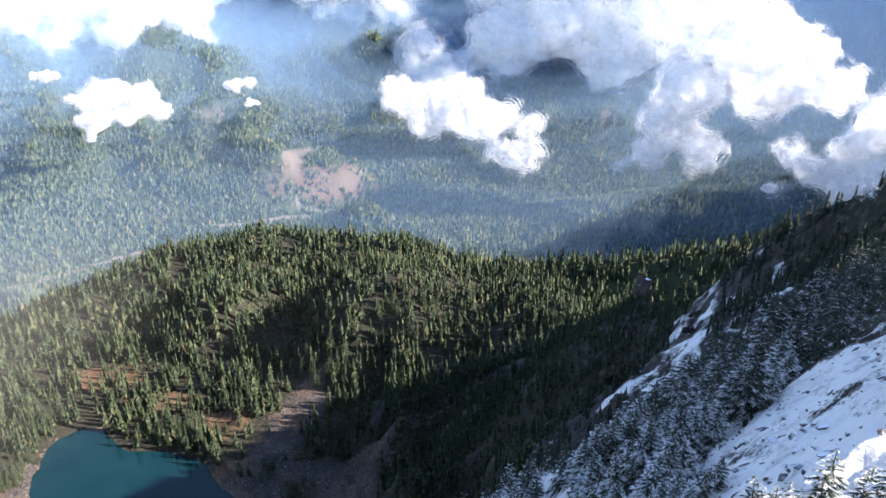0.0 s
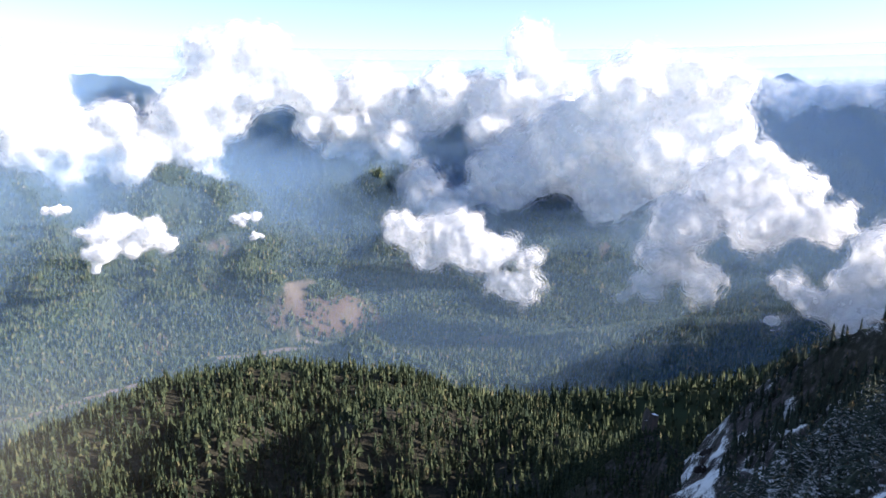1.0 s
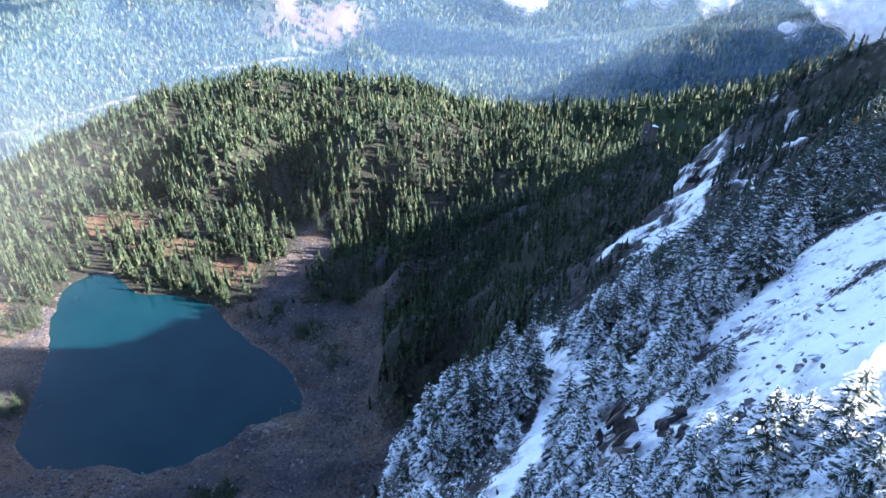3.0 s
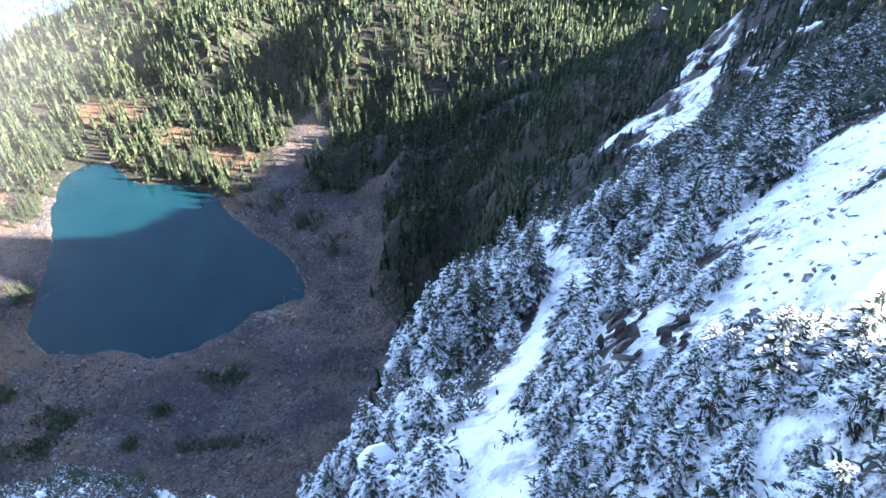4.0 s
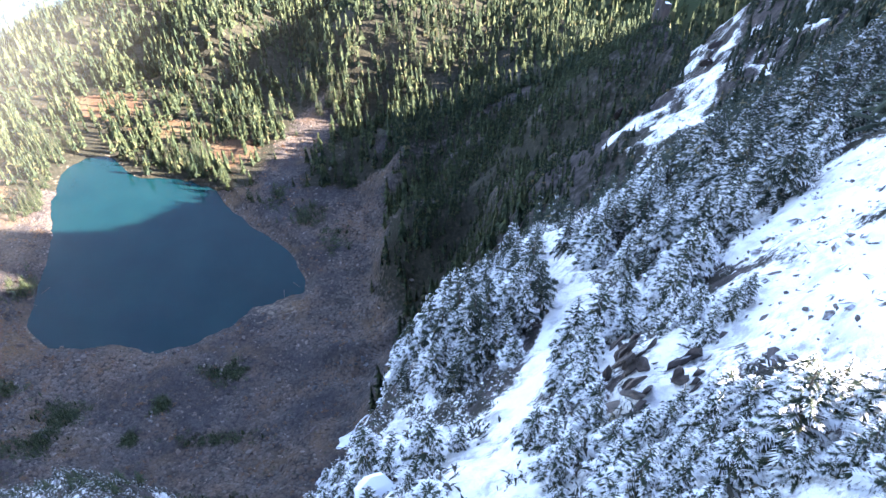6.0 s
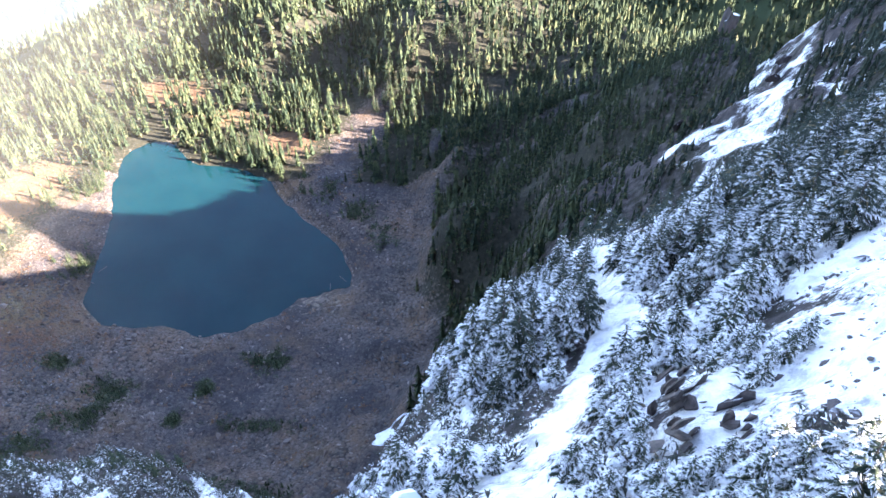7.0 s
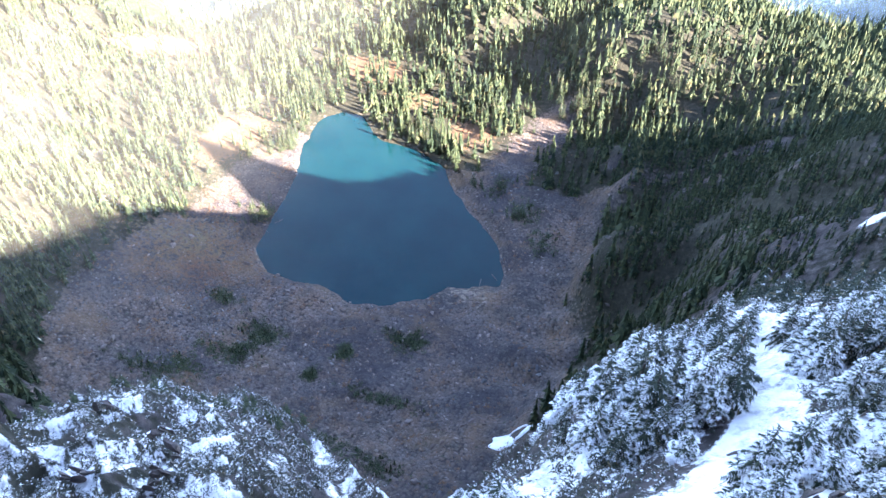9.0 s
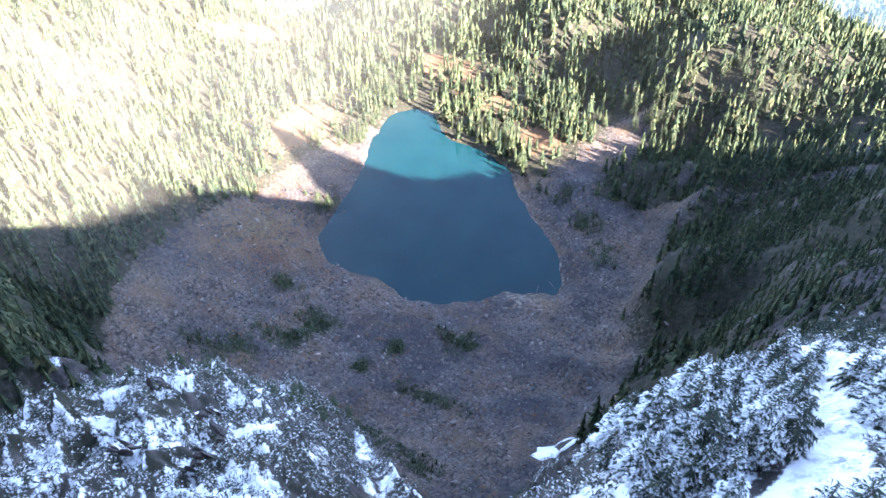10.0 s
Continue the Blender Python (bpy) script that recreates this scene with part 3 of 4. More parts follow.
def cloud(label, blobs, seed, thick=True, fluff=0.3):
    r = float(np.mean([b[3] for b in blobs]))
    v, n, quads = cloud_body(blobs, seed, max(r / 6, 5.0))
    body = mesh_object("cloud", v - n * (r * 0.18), quads, CLOUD if thick else MIST_DENSE, True)
    for k, far in enumerate((-0.05, 0.04, 0.13, 0.23, 0.34)):
        swell = 1 + 0.9 * fbm(v[:, 0] + 0.7 * v[:, 2], 1.3 * v[:, 2] - 0.5 * v[:, 1], r * 0.5, 4, 200 + seed)
        veil = mesh_object("veil", v + n * (r * far * fluff / 0.3 * swell)[:, None], quads, MISTS[k], True)
        veil.parent = body
    return tagged(body, label, "cloud", "clouds over the valley")


BANK_WEST = [(-2050, 3430, 600, 219), (-2090, 3400, 370, 219), (-1910, 3510, 340, 219), (-1700, 3610, 390, 172), (-1620, 3640, 220, 188),
             (-1890, 3500, 200, 172), (-1380, 3750, 470, 188), (-1230, 3790, 730, 188), (-1070, 3840, 790, 156), (-1190, 3810, 500, 219),
             (-1000, 3870, 590, 156), (-1420, 3730, 270, 188), (-1320, 3750, 90, 125), (-1210, 3780, 50, 78), (-850, 3900, 620, 156),
             (-740, 3920, 530, 141), (-560, 3950, 560, 141), (-750, 3920, 380, 110)]
BANK_MID = [(-580, 4040, 250, 160), (-650, 4020, 130, 96), (-830, 3980, 50, 58), (-330, 4080, 500, 160), (-140, 4090, 470, 192),
            (110, 4090, 570, 160), (380, 4060, 840, 128), (440, 4060, 720, 144), (600, 4050, 600, 144), (240, 4090, 410, 225),
            (-330, 4070, 160, 192), (-400, 4050, 70, 128), (-553, 3990, 400, 150), (-314, 4010, 330, 170), (-700, 3960, 520, 120),
            (-480, 4000, 600, 150), (-70, 4020, 560, 170), (280, 4020, 560, 170), (590, 3990, 430, 160)]
BANK_EAST = [(550, 3650, 310, 261), (870, 3590, 510, 261), (880, 3580, 670, 145), (1130, 3510, 610, 159), (1280, 3460, 610, 130),
             (1240, 3480, 400, 174), (1030, 3540, 240, 232), (770, 3590, 90, 232), (270, 3670, 140, 232), (-130, 3660, 20, 203)]
TAIL = [(-10, 2950, -30, 141), (110, 2930, -90, 117), (-100, 2930, -100, 94), (200, 2900, -230, 66), (290, 2890, -230, 82),
        (290, 2910, -110, 59), (-200, 2940, 0, 94)]
DRIFT = [(760, 2530, -30, 116), (790, 2540, 90, 127), (870, 2480, -100, 84), (700, 2520, -130, 74), (610, 2540, -180, 32),
         (950, 2510, 240, 127), (1050, 2450, 110, 127), (1130, 2430, 240, 106), (1190, 2380, 120, 95), (1010, 2490, 300, 106), (1250, 2350, 100, 63)]
BANK_FAR = [(1860, 4090, 510, 176), (2060, 4000, 510, 158), (2210, 3910, 540, 141), (1690, 4160, 570, 141)]
RIDGE_MIST = [(670, 1400, 150, 38), (720, 1370, 120, 44), (780, 1360, 180, 56), (810, 1350, 240, 50), (760, 1350, 110, 50), (640, 1400, 80, 23),
              (810, 1330, 140, 56)]
LONE = [(-1180, 2390, 90, 63), (-1140, 2410, 100, 53), (-1050, 2440, 70, 63), (-1000, 2460, 30, 38), (-1190, 2370, 10, 53), (-1210, 2350, -40, 30),
        (-1250, 2350, 90, 21), (-1100, 2410, 20, 42)]
cloud("tall bank of white cumulus over the far hills", BANK_WEST, 1)
cloud("white cumulus bank with ragged towers over the valley", BANK_MID, 2)
cloud("great bright cumulus with a grey underside", BANK_EAST, 3)
cloud("thin grey-white tail of cloud hanging over the valley forest", TAIL, 4, False, 0.4)
cloud("drifting ragged grey-white cloud above the valley", DRIFT, 5, False, 0.4)
cloud("distant white cloud against the blue mountains", BANK_FAR, 6)
cloud("thin mist rising beside the snowy ridge", RIDGE_MIST, 7, False, 0.5)
cloud("small lone white cloud over the wooded hills", LONE, 8)
cloud("little white cloud puff over the valley", [(-850, 2840, 60, 33), (-800, 2850, 70, 28), (-880, 2830, 60, 23)], 9)
cloud("tiny white cloud puff over the valley", [(-800, 2840, -10, 23), (-780, 2850, -10, 16)], 10)
cloud("flat sliver of white cloud", [(-1600, 2850, 90, 31), (-1640, 2830, 90, 23), (-1570, 2870, 90, 21)], 11)

# ---- thin tinted sheets standing in for blue haze over the valley ----
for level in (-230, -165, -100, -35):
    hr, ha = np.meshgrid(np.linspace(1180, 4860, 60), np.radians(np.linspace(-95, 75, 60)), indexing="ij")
    veil = mesh_object("haze", np.stack([hr * np.sin(ha), hr * np.cos(ha), level + 900 * ramp(hr, 2900, 4800) ** 1.5], -1).reshape(-1, 3), sheet_faces(60, 60)[:, ::-1], HAZE_TINT, True)
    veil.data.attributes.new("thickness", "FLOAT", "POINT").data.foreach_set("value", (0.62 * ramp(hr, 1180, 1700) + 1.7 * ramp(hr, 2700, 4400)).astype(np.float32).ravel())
    tagged(veil, "thin see-through sheet tinted to stand in for blue valley haze", "haze", kind="stuff")

# pale sheets added over the lake basin for the glow of sunlit haze
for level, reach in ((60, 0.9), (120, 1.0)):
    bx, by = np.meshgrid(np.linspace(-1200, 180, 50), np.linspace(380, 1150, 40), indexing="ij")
    veil = mesh_object("haze", np.stack([bx, by, level + 0 * bx], -1).reshape(-1, 3), sheet_faces(50, 40)[:, ::-1], HAZE_GLOW, True)
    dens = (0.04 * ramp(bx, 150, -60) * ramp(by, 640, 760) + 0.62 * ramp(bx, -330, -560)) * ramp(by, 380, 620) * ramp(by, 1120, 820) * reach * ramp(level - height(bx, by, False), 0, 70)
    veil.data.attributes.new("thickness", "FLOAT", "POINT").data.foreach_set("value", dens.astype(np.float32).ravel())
    tagged(veil, "pale see-through sheet added as the glow of haze over the lake basin", "haze", kind="stuff")

# more such sheets above the western slope, added to brighten its dark side
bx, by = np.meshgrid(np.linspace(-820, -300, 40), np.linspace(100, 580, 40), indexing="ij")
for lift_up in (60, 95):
    veil = mesh_object("haze", np.stack([bx, by, np.maximum(height(bx, by, False), 30) + lift_up], -1).reshape(-1, 3), sheet_faces(40, 40)[:, ::-1], HAZE_GLOW, True)
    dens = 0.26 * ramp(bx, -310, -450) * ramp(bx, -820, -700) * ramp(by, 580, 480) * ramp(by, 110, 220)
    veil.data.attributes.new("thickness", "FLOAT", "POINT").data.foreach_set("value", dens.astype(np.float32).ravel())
    tagged(veil, "pale see-through sheet added to brighten the wooded slope like haze", "haze", kind="stuff")
# ---- trees ----
def tier_tree(tiers, sides, seed, spread=0.17):
    """A conifer one metre high: ragged skirts of boughs over one another. Arrays of vertices and triangles."""
    rng = np.random.default_rng(seed)
    v, f = [], []
    for k in range(tiers):
        top, low = 1 - k / tiers * 0.92, 1 - (k + 1.5) / tiers * 0.92
        rad = spread * (0.2 + 0.8 * (k + 1) / tiers) * rng.uniform(0.75, 1.25)
        base = len(v)
        v.append((rng.normal(0, 0.008), rng.normal(0, 0.008), top + 0.02))
        turn = rng.uniform(0, 6.3)
        for j in range(sides * 2):
            a = turn + j / sides * np.pi
            q = rad * (1.0 if j % 2 else 0.45) * rng.uniform(0.7, 1.3)
            v.append((q * np.cos(a), q * np.sin(a), max(low + (0.0 if j % 2 else 0.06) + rng.normal(0, 0.018), 0.02)))
        for j in range(sides * 2):
            f.append((base, base + 1 + j, base + 1 + (j + 1) % (sides * 2)))
    return np.array(v, np.float32), np.array(f, np.int32)


def bough_tree(seed, whorls=15, spread=0.24, sparse=0.0, sprays=9):
    """A close-up conifer one metre high: whorls of drooping boughs, each a ribbon with side sprays."""
    rng = np.random.default_rng(seed)
    v, f, far = [], [], []
    for k in range(whorls):
        z = 0.1 + 0.88 * k / (whorls - 1)
        count = int(round(7 - 3 * z))
        turn = rng.uniform(0, 6.3)
        for j in range(count):
            if rng.uniform() < sparse:
                continue
            a = turn + 2 * np.pi * (j + rng.uniform(-0.25, 0.25)) / count
            length = spread * (1.04 - z) ** 0.75 * rng.uniform(0.7, 1.2) + 0.012
            out, side = np.array([np.cos(a), np.sin(a), 0]), np.array([-np.sin(a), np.cos(a), 0])
            droop = rng.uniform(0.35, 0.75)
            spine = [np.array([0, 0, z + rng.normal(0, 0.008)]) + out * length * u + np.array([0, 0, length * (0.25 * u - droop * u * u)])
                     for u in (0.05, 0.4, 0.75, 1.0)]
            wide = [0.06, 0.1, 0.08, 0.015]
            base = len(v)
            for p, wd, u in zip(spine, wide, (0.0, 0.4, 0.75, 1.0)):
                far.extend((u, u * 0.8, u))
                v.extend([p + side * length * wd - np.array([0, 0, length * wd * 0.6]), p, p - side * length * wd - np.array([0, 0, length * wd * 0.6])])
            for i in range(3):
                o = base + 3 * i
                f.extend([(o, o + 3, o + 4), (o, o + 4, o + 1), (o + 1, o + 4, o + 5), (o + 1, o + 5, o + 2)])
            for u in np.linspace(0.2, 0.92, sprays):
                q = u * 3
                i = min(int(q), 2)
                p = spine[i] * (1 - q + i) + spine[i + 1] * (q - i)
                for sg in (1, -1):
                    reach = length * rng.uniform(0.22, 0.42) * (1.15 - 0.6 * u)
                    tip = p + out * reach * rng.uniform(0.4, 0.9) + sg * side * reach - np.array([0, 0, reach * rng.uniform(0.3, 0.8)])
                    w2 = out * length * (0.12 if sprays < 4 else 0.075)
                    base = len(v)
                    far.extend((u * 0.7, 1.0, u * 0.7))
                    v.extend([p - w2 * 0.5, tip, p + w2])
                    f.append((base, base + 1, base + 2) if sg < 0 else (base, base + 2, base + 1))
    return np.array(v, np.float32), np.array(f, np.int32), np.array(far, np.float32)


def shrub_clump(seed, sprays=38):
    """A low mat of crooked boughs, about one metre across and half as high."""
    rng = np.random.default_rng(seed)
    v, f = [], []
    for k in range(sprays):
        a, up = rng.uniform(0, 6.3), rng.uniform(0.0, 1.0)
        out, side = np.array([np.cos(a), np.sin(a), 0]), np.array([-np.sin(a), np.cos(a), 0])
        root = np.array([rng.normal(0, 0.2), rng.normal(0, 0.2), 0.02 + rng.uniform(0, 0.2)])
        reach = rng.uniform(0.15, 0.42)
        mid = root + out * reach * 0.55 + np.array([0, 0, reach * up * 0.8])
        tip = root + out * reach + np.array([0, 0, reach * (up * 0.8 - 0.3)])
        wd = reach * rng.uniform(0.06, 0.13)
        base = len(v)
        v.extend([root, mid + side * wd, mid - side * wd, tip])
        f.extend([(base, base + 2, base + 1), (base + 1, base + 2, base + 3)])
    return np.array(v, np.float32), np.array(f, np.int32)[:, ::-1]


def stone_shape(seed):
    rng = np.random.default_rng(seed)
    v = np.array([(1, 0, 0), (-1, 0, 0), (0, 1, 0), (0, -1, 0), (0.1, 0, 0.8), (0, 0.1, -0.8), (0.6, 0.6, 0.4), (-0.6, -0.5, 0.45)], float)
    v = v * rng.uniform(0.6, 1.1, (8, 1)) * np.array([1, 0.75, 0.62])
    f = [(4, 0, 6), (4, 6, 2), (0, 2, 6), (4, 2, 1), (4, 1, 7), (4, 7, 3), (1, 3, 7), (4, 3, 0), (5, 2, 0), (5, 1, 2), (5, 3, 1), (5, 0, 3)]
    return v.astype(np.float32), np.array(f, np.int32)


def scatter(n, x0, x1, y0, y1, density, seed):
    rng = np.random.default_rng(seed)
    x, y = rng.uniform(x0, x1, n), rng.uniform(y0, y1, n)
    keep = rng.uniform(0, 1, n) < density(x, y)
    return x[keep], y[keep], rng


def strewn(name, x, y, z, size, width, templates, rng, mat, label, category="forest", sink=0.4):
    """Many small shapes as one mesh of kind stuff."""
    vs, fs, off = [], [], 0
    which = rng.integers(0, len(templates), len(x))
    turn = rng.uniform(0, 6.283, len(x))
    for k, (tv, tf) in enumerate(templates):
        m = which == k
        c, s_ = np.cos(turn[m])[:, None], np.sin(turn[m])[:, None]
        wd = (size[m] * width[m])[:, None]
        px = x[m][:, None] + wd * (tv[None, :, 0] * c - tv[None, :, 1] * s_)
        py = y[m][:, None] + wd * (tv[None, :, 0] * s_ + tv[None, :, 1] * c)
        pz = z[m][:, None] - sink + size[m][:, None] * tv[None, :, 2]
        vs.append(np.stack([px, py, pz], -1).reshape(-1, 3))
        fs.append((tf[None] + (off + np.arange(m.sum()) * len(tv))[:, None, None]).reshape(-1, 3))
        off += m.sum() * len(tv)
    return tagged(mesh_object(name, np.concatenate(vs), np.concatenate(fs), mat), label, category, kind="stuff")


MID = [tier_tree(8, 4, k, 0.15 + 0.02 * (k % 3)) for k in range(6)]
SLIM = [tier_tree(5, 3, 10 + k, 0.16 + 0.02 * (k % 3)) for k in range(6)]
FAR = [tier_tree(2, 3, 20 + k) for k in range(4)]
SHRUB = [shrub_clump(40 + k) for k in range(5)]
STONE = [stone_shape(60 + k) for k in range(6)]


def wooded(x, y):
    h = height(x, y, False)
    c = covers(x, y, h)
    d = 0.85 + 0.85 * fbm(x, y, 42, 3, 91)
    d = d * (1 - np.clip(c["talus"] * 1.3, 0, 1)) * (1 - np.clip(c["meadow"], 0, 0.93)) * (shore(x, y) > 5)
    d = d * (1 - np.clip(c["gravel"], 0, 0.9)) * (1 - 0.75 * c["snow"].clip(0, 1))
    d = np.maximum(d, west_wood(x, y) * (0.9 + 0.7 * fbm(x, y, 35, 3, 93)))
    return d, h


def basin_density(x, y):
    d, h = wooded(x, y)
    s, w = headwall_axes(x, y)
    return d * (1 - ramp(h, 225, 300) * (w > -135)) * inside(RIM, x, y) * (1 - 0.7 * ramp(x + 0.2 * y, 10, 70) * ramp(560 - y, 0, 60) * 0.8) * ~((w < 95 + 30 * fbm(x, y, 45, 3, 89)) & (w > -135) & (s < 330) & (x > -290))


tx, ty, rng = scatter(28000, -1150, 200, 20, 1190, basin_density, 1)
tz = height(tx, ty)
east = ramp(tx + 0.35 * ty, 90, 200) * (1 - ramp(ty, 520, 640))
tall = (rng.normal(21, 7, len(tx)).clip(6, 42) + 8 * fbm(tx, ty, 70, 2, 92)) * (1 - 0.5 * east)
for part_of in (ty < 780, ty >= 780):
    strewn("basin_forest", tx[part_of], ty[part_of], tz[part_of], tall.clip(6, 42)[part_of], rng.uniform(0.8, 1.2, part_of.sum()), MID if part_of[ty < 780].all() else SLIM, rng, FIR,
           "dense dark green conifer forest on the cirque slopes round the lake")


# shaded slope between the lake and the ridge
def east_density(x, y):
    d, h = wooded(x, y)
    return d * inside(RIM, x, y) * ramp(h, 15, 50) * (1 - ramp(h, 250, 310)) * ramp(x + 0.2 * y, -18, 15) * ramp(fbm(0.7 * x + 0.7 * y, 0.3 * (y - x), 38, 3, 94), -0.6, 0.1)


tx, ty, rng = scatter(14000, -80, 170, 220, 660, east_density, 21)
strewn("slope_forest", tx, ty, height(tx, ty), rng.normal(7, 2.5, len(tx)).clip(3, 15), rng.uniform(0.9, 1.3, len(tx)), MID, rng, FIR,
       "low dark conifers on the shaded slope above the lake")


def spur_density(x, y):
    r = np.hypot(x, y)
    return ~inside(RIM, x, y) * (r < 1500) * (y > 560) * (0.8 + 0.5 * fbm(x, y, 60, 3, 96)) * (x > -700)


tx, ty, rng = scatter(16000, -700, 560, 480, 1260, spur_density, 3)
tz = height(tx, ty)
strewn("spur_forest", tx, ty, tz, rng.normal(23, 5, len(tx)).clip(8, 38), rng.uniform(0.85, 1.2, len(tx)), SLIM, rng, FIR,
       "sunlit conifer forest along the spur behind the hill")


def valley_density(x, y):
    scar, bare = valley_bare(x, y)
    return (0.9 + 0.4 * fbm(x, y, 160, 3, 95)) * (scar < 0.28) * (1 - 0.85 * bare) * (along(RIVER, x, y)[0] > 27) * ~inside(RIM, x, y)


rng = np.random.default_rng(2)
tr, ta = np.sqrt(rng.uniform(1350 ** 2, 4600 ** 2, 130000)), np.radians(rng.uniform(-66, 36, 130000))
tr = tr * rng.uniform(0.72, 1.0, len(tr))
tx, ty = tr * np.sin(ta), tr * np.cos(ta)
tx, ty = tx[tr > 1330], ty[tr > 1330]
grows = rng.uniform(0, 1, len(tx)) < valley_density(tx, ty)
tx, ty = tx[grows], ty[grows]
strewn("valley_forest", tx, ty, height(tx, ty), rng.normal(20, 5, len(tx)).clip(8, 34), rng.uniform(1.6, 2.4, len(tx)), FAR, rng, VALLEY_FIR,
       "conifer forest covering the far valley and its hills")


# dark, lightly rimed trees on the steep ridge
def ridge_density(x, y):
    s, w = headwall_axes(x, y)
    h = height(x, y, False)
    c = covers(x, y, h)
    snowy = np.maximum(1 - ramp(along(GULLY, x, y)[0], 9, 14), 1 - ramp(along(GULLY_ARM, x, y)[0], 8, 12))
    return (inside(RIM, x, y) | (along(RIM, x, y, True)[0] < 10)) * (w > 30) * ramp(h, 225, 290) * (s > 6) * (0.55 + 1.2 * fbm(x, y, 24, 3, 97)) * (1 - snowy)


RIDGE = [tier_tree(7, 5, 80 + k, 0.2) for k in range(5)]
BOUGHS_SMALL = [bough_tree(80 + k, 8, 0.25, 0.0, 1)[:2] for k in range(4)]
tx, ty, rng = scatter(7500, 20, 240, 60, 500, ridge_density, 5)
tz = height(tx, ty)
near = np.hypot(tx, ty) < 190
strewn("ridge_trees", tx[~near], ty[~near], tz[~near], rng.normal(7.5, 2.2, (~near).sum()).clip(3, 13), rng.uniform(0.8, 1.15, (~near).sum()), RIDGE, rng, RIMED,
       "dark conifers with a light coat of rime on the steep ridge")
strewn("ridge_trees", tx[near], ty[near], tz[near], rng.normal(9, 2.5, near.sum()).clip(4, 15), rng.uniform(0.8, 1.15, near.sum()), BOUGHS_SMALL, rng, RIMED,
       "dark conifers dusted with rime above the snowfield")


# ---- frosted trees of the near slope ----
def part(name, arrays, mat, parent, label="", smooth=False):
    ob = mesh_object(name, arrays[0], arrays[1], mat, smooth)
    if len(arrays) > 2:
        ob.data.attributes.new("reach", "FLOAT", "POINT").data.foreach_set("value", arrays[2])
    ob.parent = parent
    return tagged(ob, label) if label else ob


def tube(points, radii, sides=7):
    v, f = [], []
    for p, r in zip(points, radii):
        for j in range(sides):
            a = 2 * np.pi * j / sides
            v.append((p[0] + r * np.cos(a), p[1] + r * np.sin(a), p[2]))
    for i in range(len(points) - 1):
        for j in range(sides):
            q = (j + 1) % sides
            f.extend([(i * sides + j, i * sides + q, (i + 1) * sides + q), (i * sides + j, (i + 1) * sides + q, (i + 1) * sides + j)])
    return np.array(v, np.float32), np.array(f, np.int32)


def frosted_fir(seed, needles=None):
    tree = new("frosted_fir")
    part("trunk", tube([(0, 0, -0.05), (0.005, 0, 0.3), (0, 0.004, 0.7), (0, 0, 0.99)], [0.022, 0.017, 0.009, 0.002]), BARK, tree)
    part("crown", bough_tree(100 + seed, 14 + seed % 3, 0.24 + 0.03 * (seed % 3), 0.06 * (seed % 2)), needles or FROSTED, tree, "rime-white drooping boughs")
    return tagged(tree, "small conifer white with rime on the snowy slope", "tree", "frosted trees of the near slope")


FIRS = [frosted_fir(k) for k in range(7)]
DARK_FIRS = [tagged(frosted_fir(20 + k, RIMED_NEAR), "dark conifer lightly dusted with rime on the steep ridge") for k in range(4)]
used = set()
OUTCROPS = [(15.6, 44.5), (14.8, 40.5), (13.8, 36.5), (13.0, 33), (17, 36.5), (16.6, 33)]


def plant(n, s0, s1, w0, w1, tall, seed, gap=2.2, clear=2.9, kinds=FIRS):
    """Plant frosted firs on the near slope between two falls and two strikes."""
    rng = np.random.default_rng(seed)
    placed = []
    for _ in range(n * 12):
        if len(placed) >= n:
            break
        s, w = rng.uniform(s0, s1), rng.uniform(w0, w1)
        x, y = 30 + (w - s) / 1.4142, 46 + (w + s) / 1.4142
        if along(CHUTE, np.array([x]), np.array([y]))[0][0] < clear or any((x - a) ** 2 + (y - b) ** 2 < gap * gap for a, b in placed) or any((x - a) ** 2 + (y - b) ** 2 < 10 for a, b in OUTCROPS):
            continue
        placed.append((x, y))
        z = float(height(np.array([x]), np.array([y]))[0])
        hh = float(np.clip(rng.normal(tall, tall * 0.25), tall * 0.5, tall * 1.6))
        wd = hh * rng.uniform(1.0, 1.45)
        m = Matrix.LocRotScale((x, y, z - 0.2), Euler((rng.normal(0, 0.05), rng.normal(0, 0.05), rng.uniform(0, 6.28))), (wd, wd, hh))
        src = kinds[int(rng.integers(len(kinds)))]
        if src.name in used:
            copy_thing(src, m @ Matrix.Diagonal([1 / q for q in src.scale] + [1]))
        else:
            used.add(src.name)
            src.matrix_basis = m


plant(30, 2, 13, -22, -7, 4.6, 10, 1.8)
plant(60, 28, 56, -8, 34, 8.0, 11, 1.9)
plant(68, 9, 36, -14, 40, 7.0, 12, 1.9)
plant(56, -13, 6, -36, -21, 4.0, 13, 1.4)
plant(34, 6, 42, -38, -25, 5.5, 14, 1.8)
plant(40, 10, 40, 34, 70, 9.0, 16, 3.2, kinds=DARK_FIRS)
plant(30, 10, 34, 4, 38, 8.0, 17, kinds=DARK_FIRS)
plant(44, 28, 56, -8, 30, 8.6, 18, kinds=DARK_FIRS)
plant(26, 28, 42, -16, 4, 5.5, 19, 1.6, kinds=DARK_FIRS)
plant(9, 27, 37, -34, -26, 5.0, 22, 2.0)
for k, (w, s) in enumerate([(-23, -8), (-22, -6.5), (-24, -9.5), (-22.5, -3.5), (-24, -7)]):
    plant(1, s, s + 0.2, w, w + 0.2, 4.6, 40 + k)


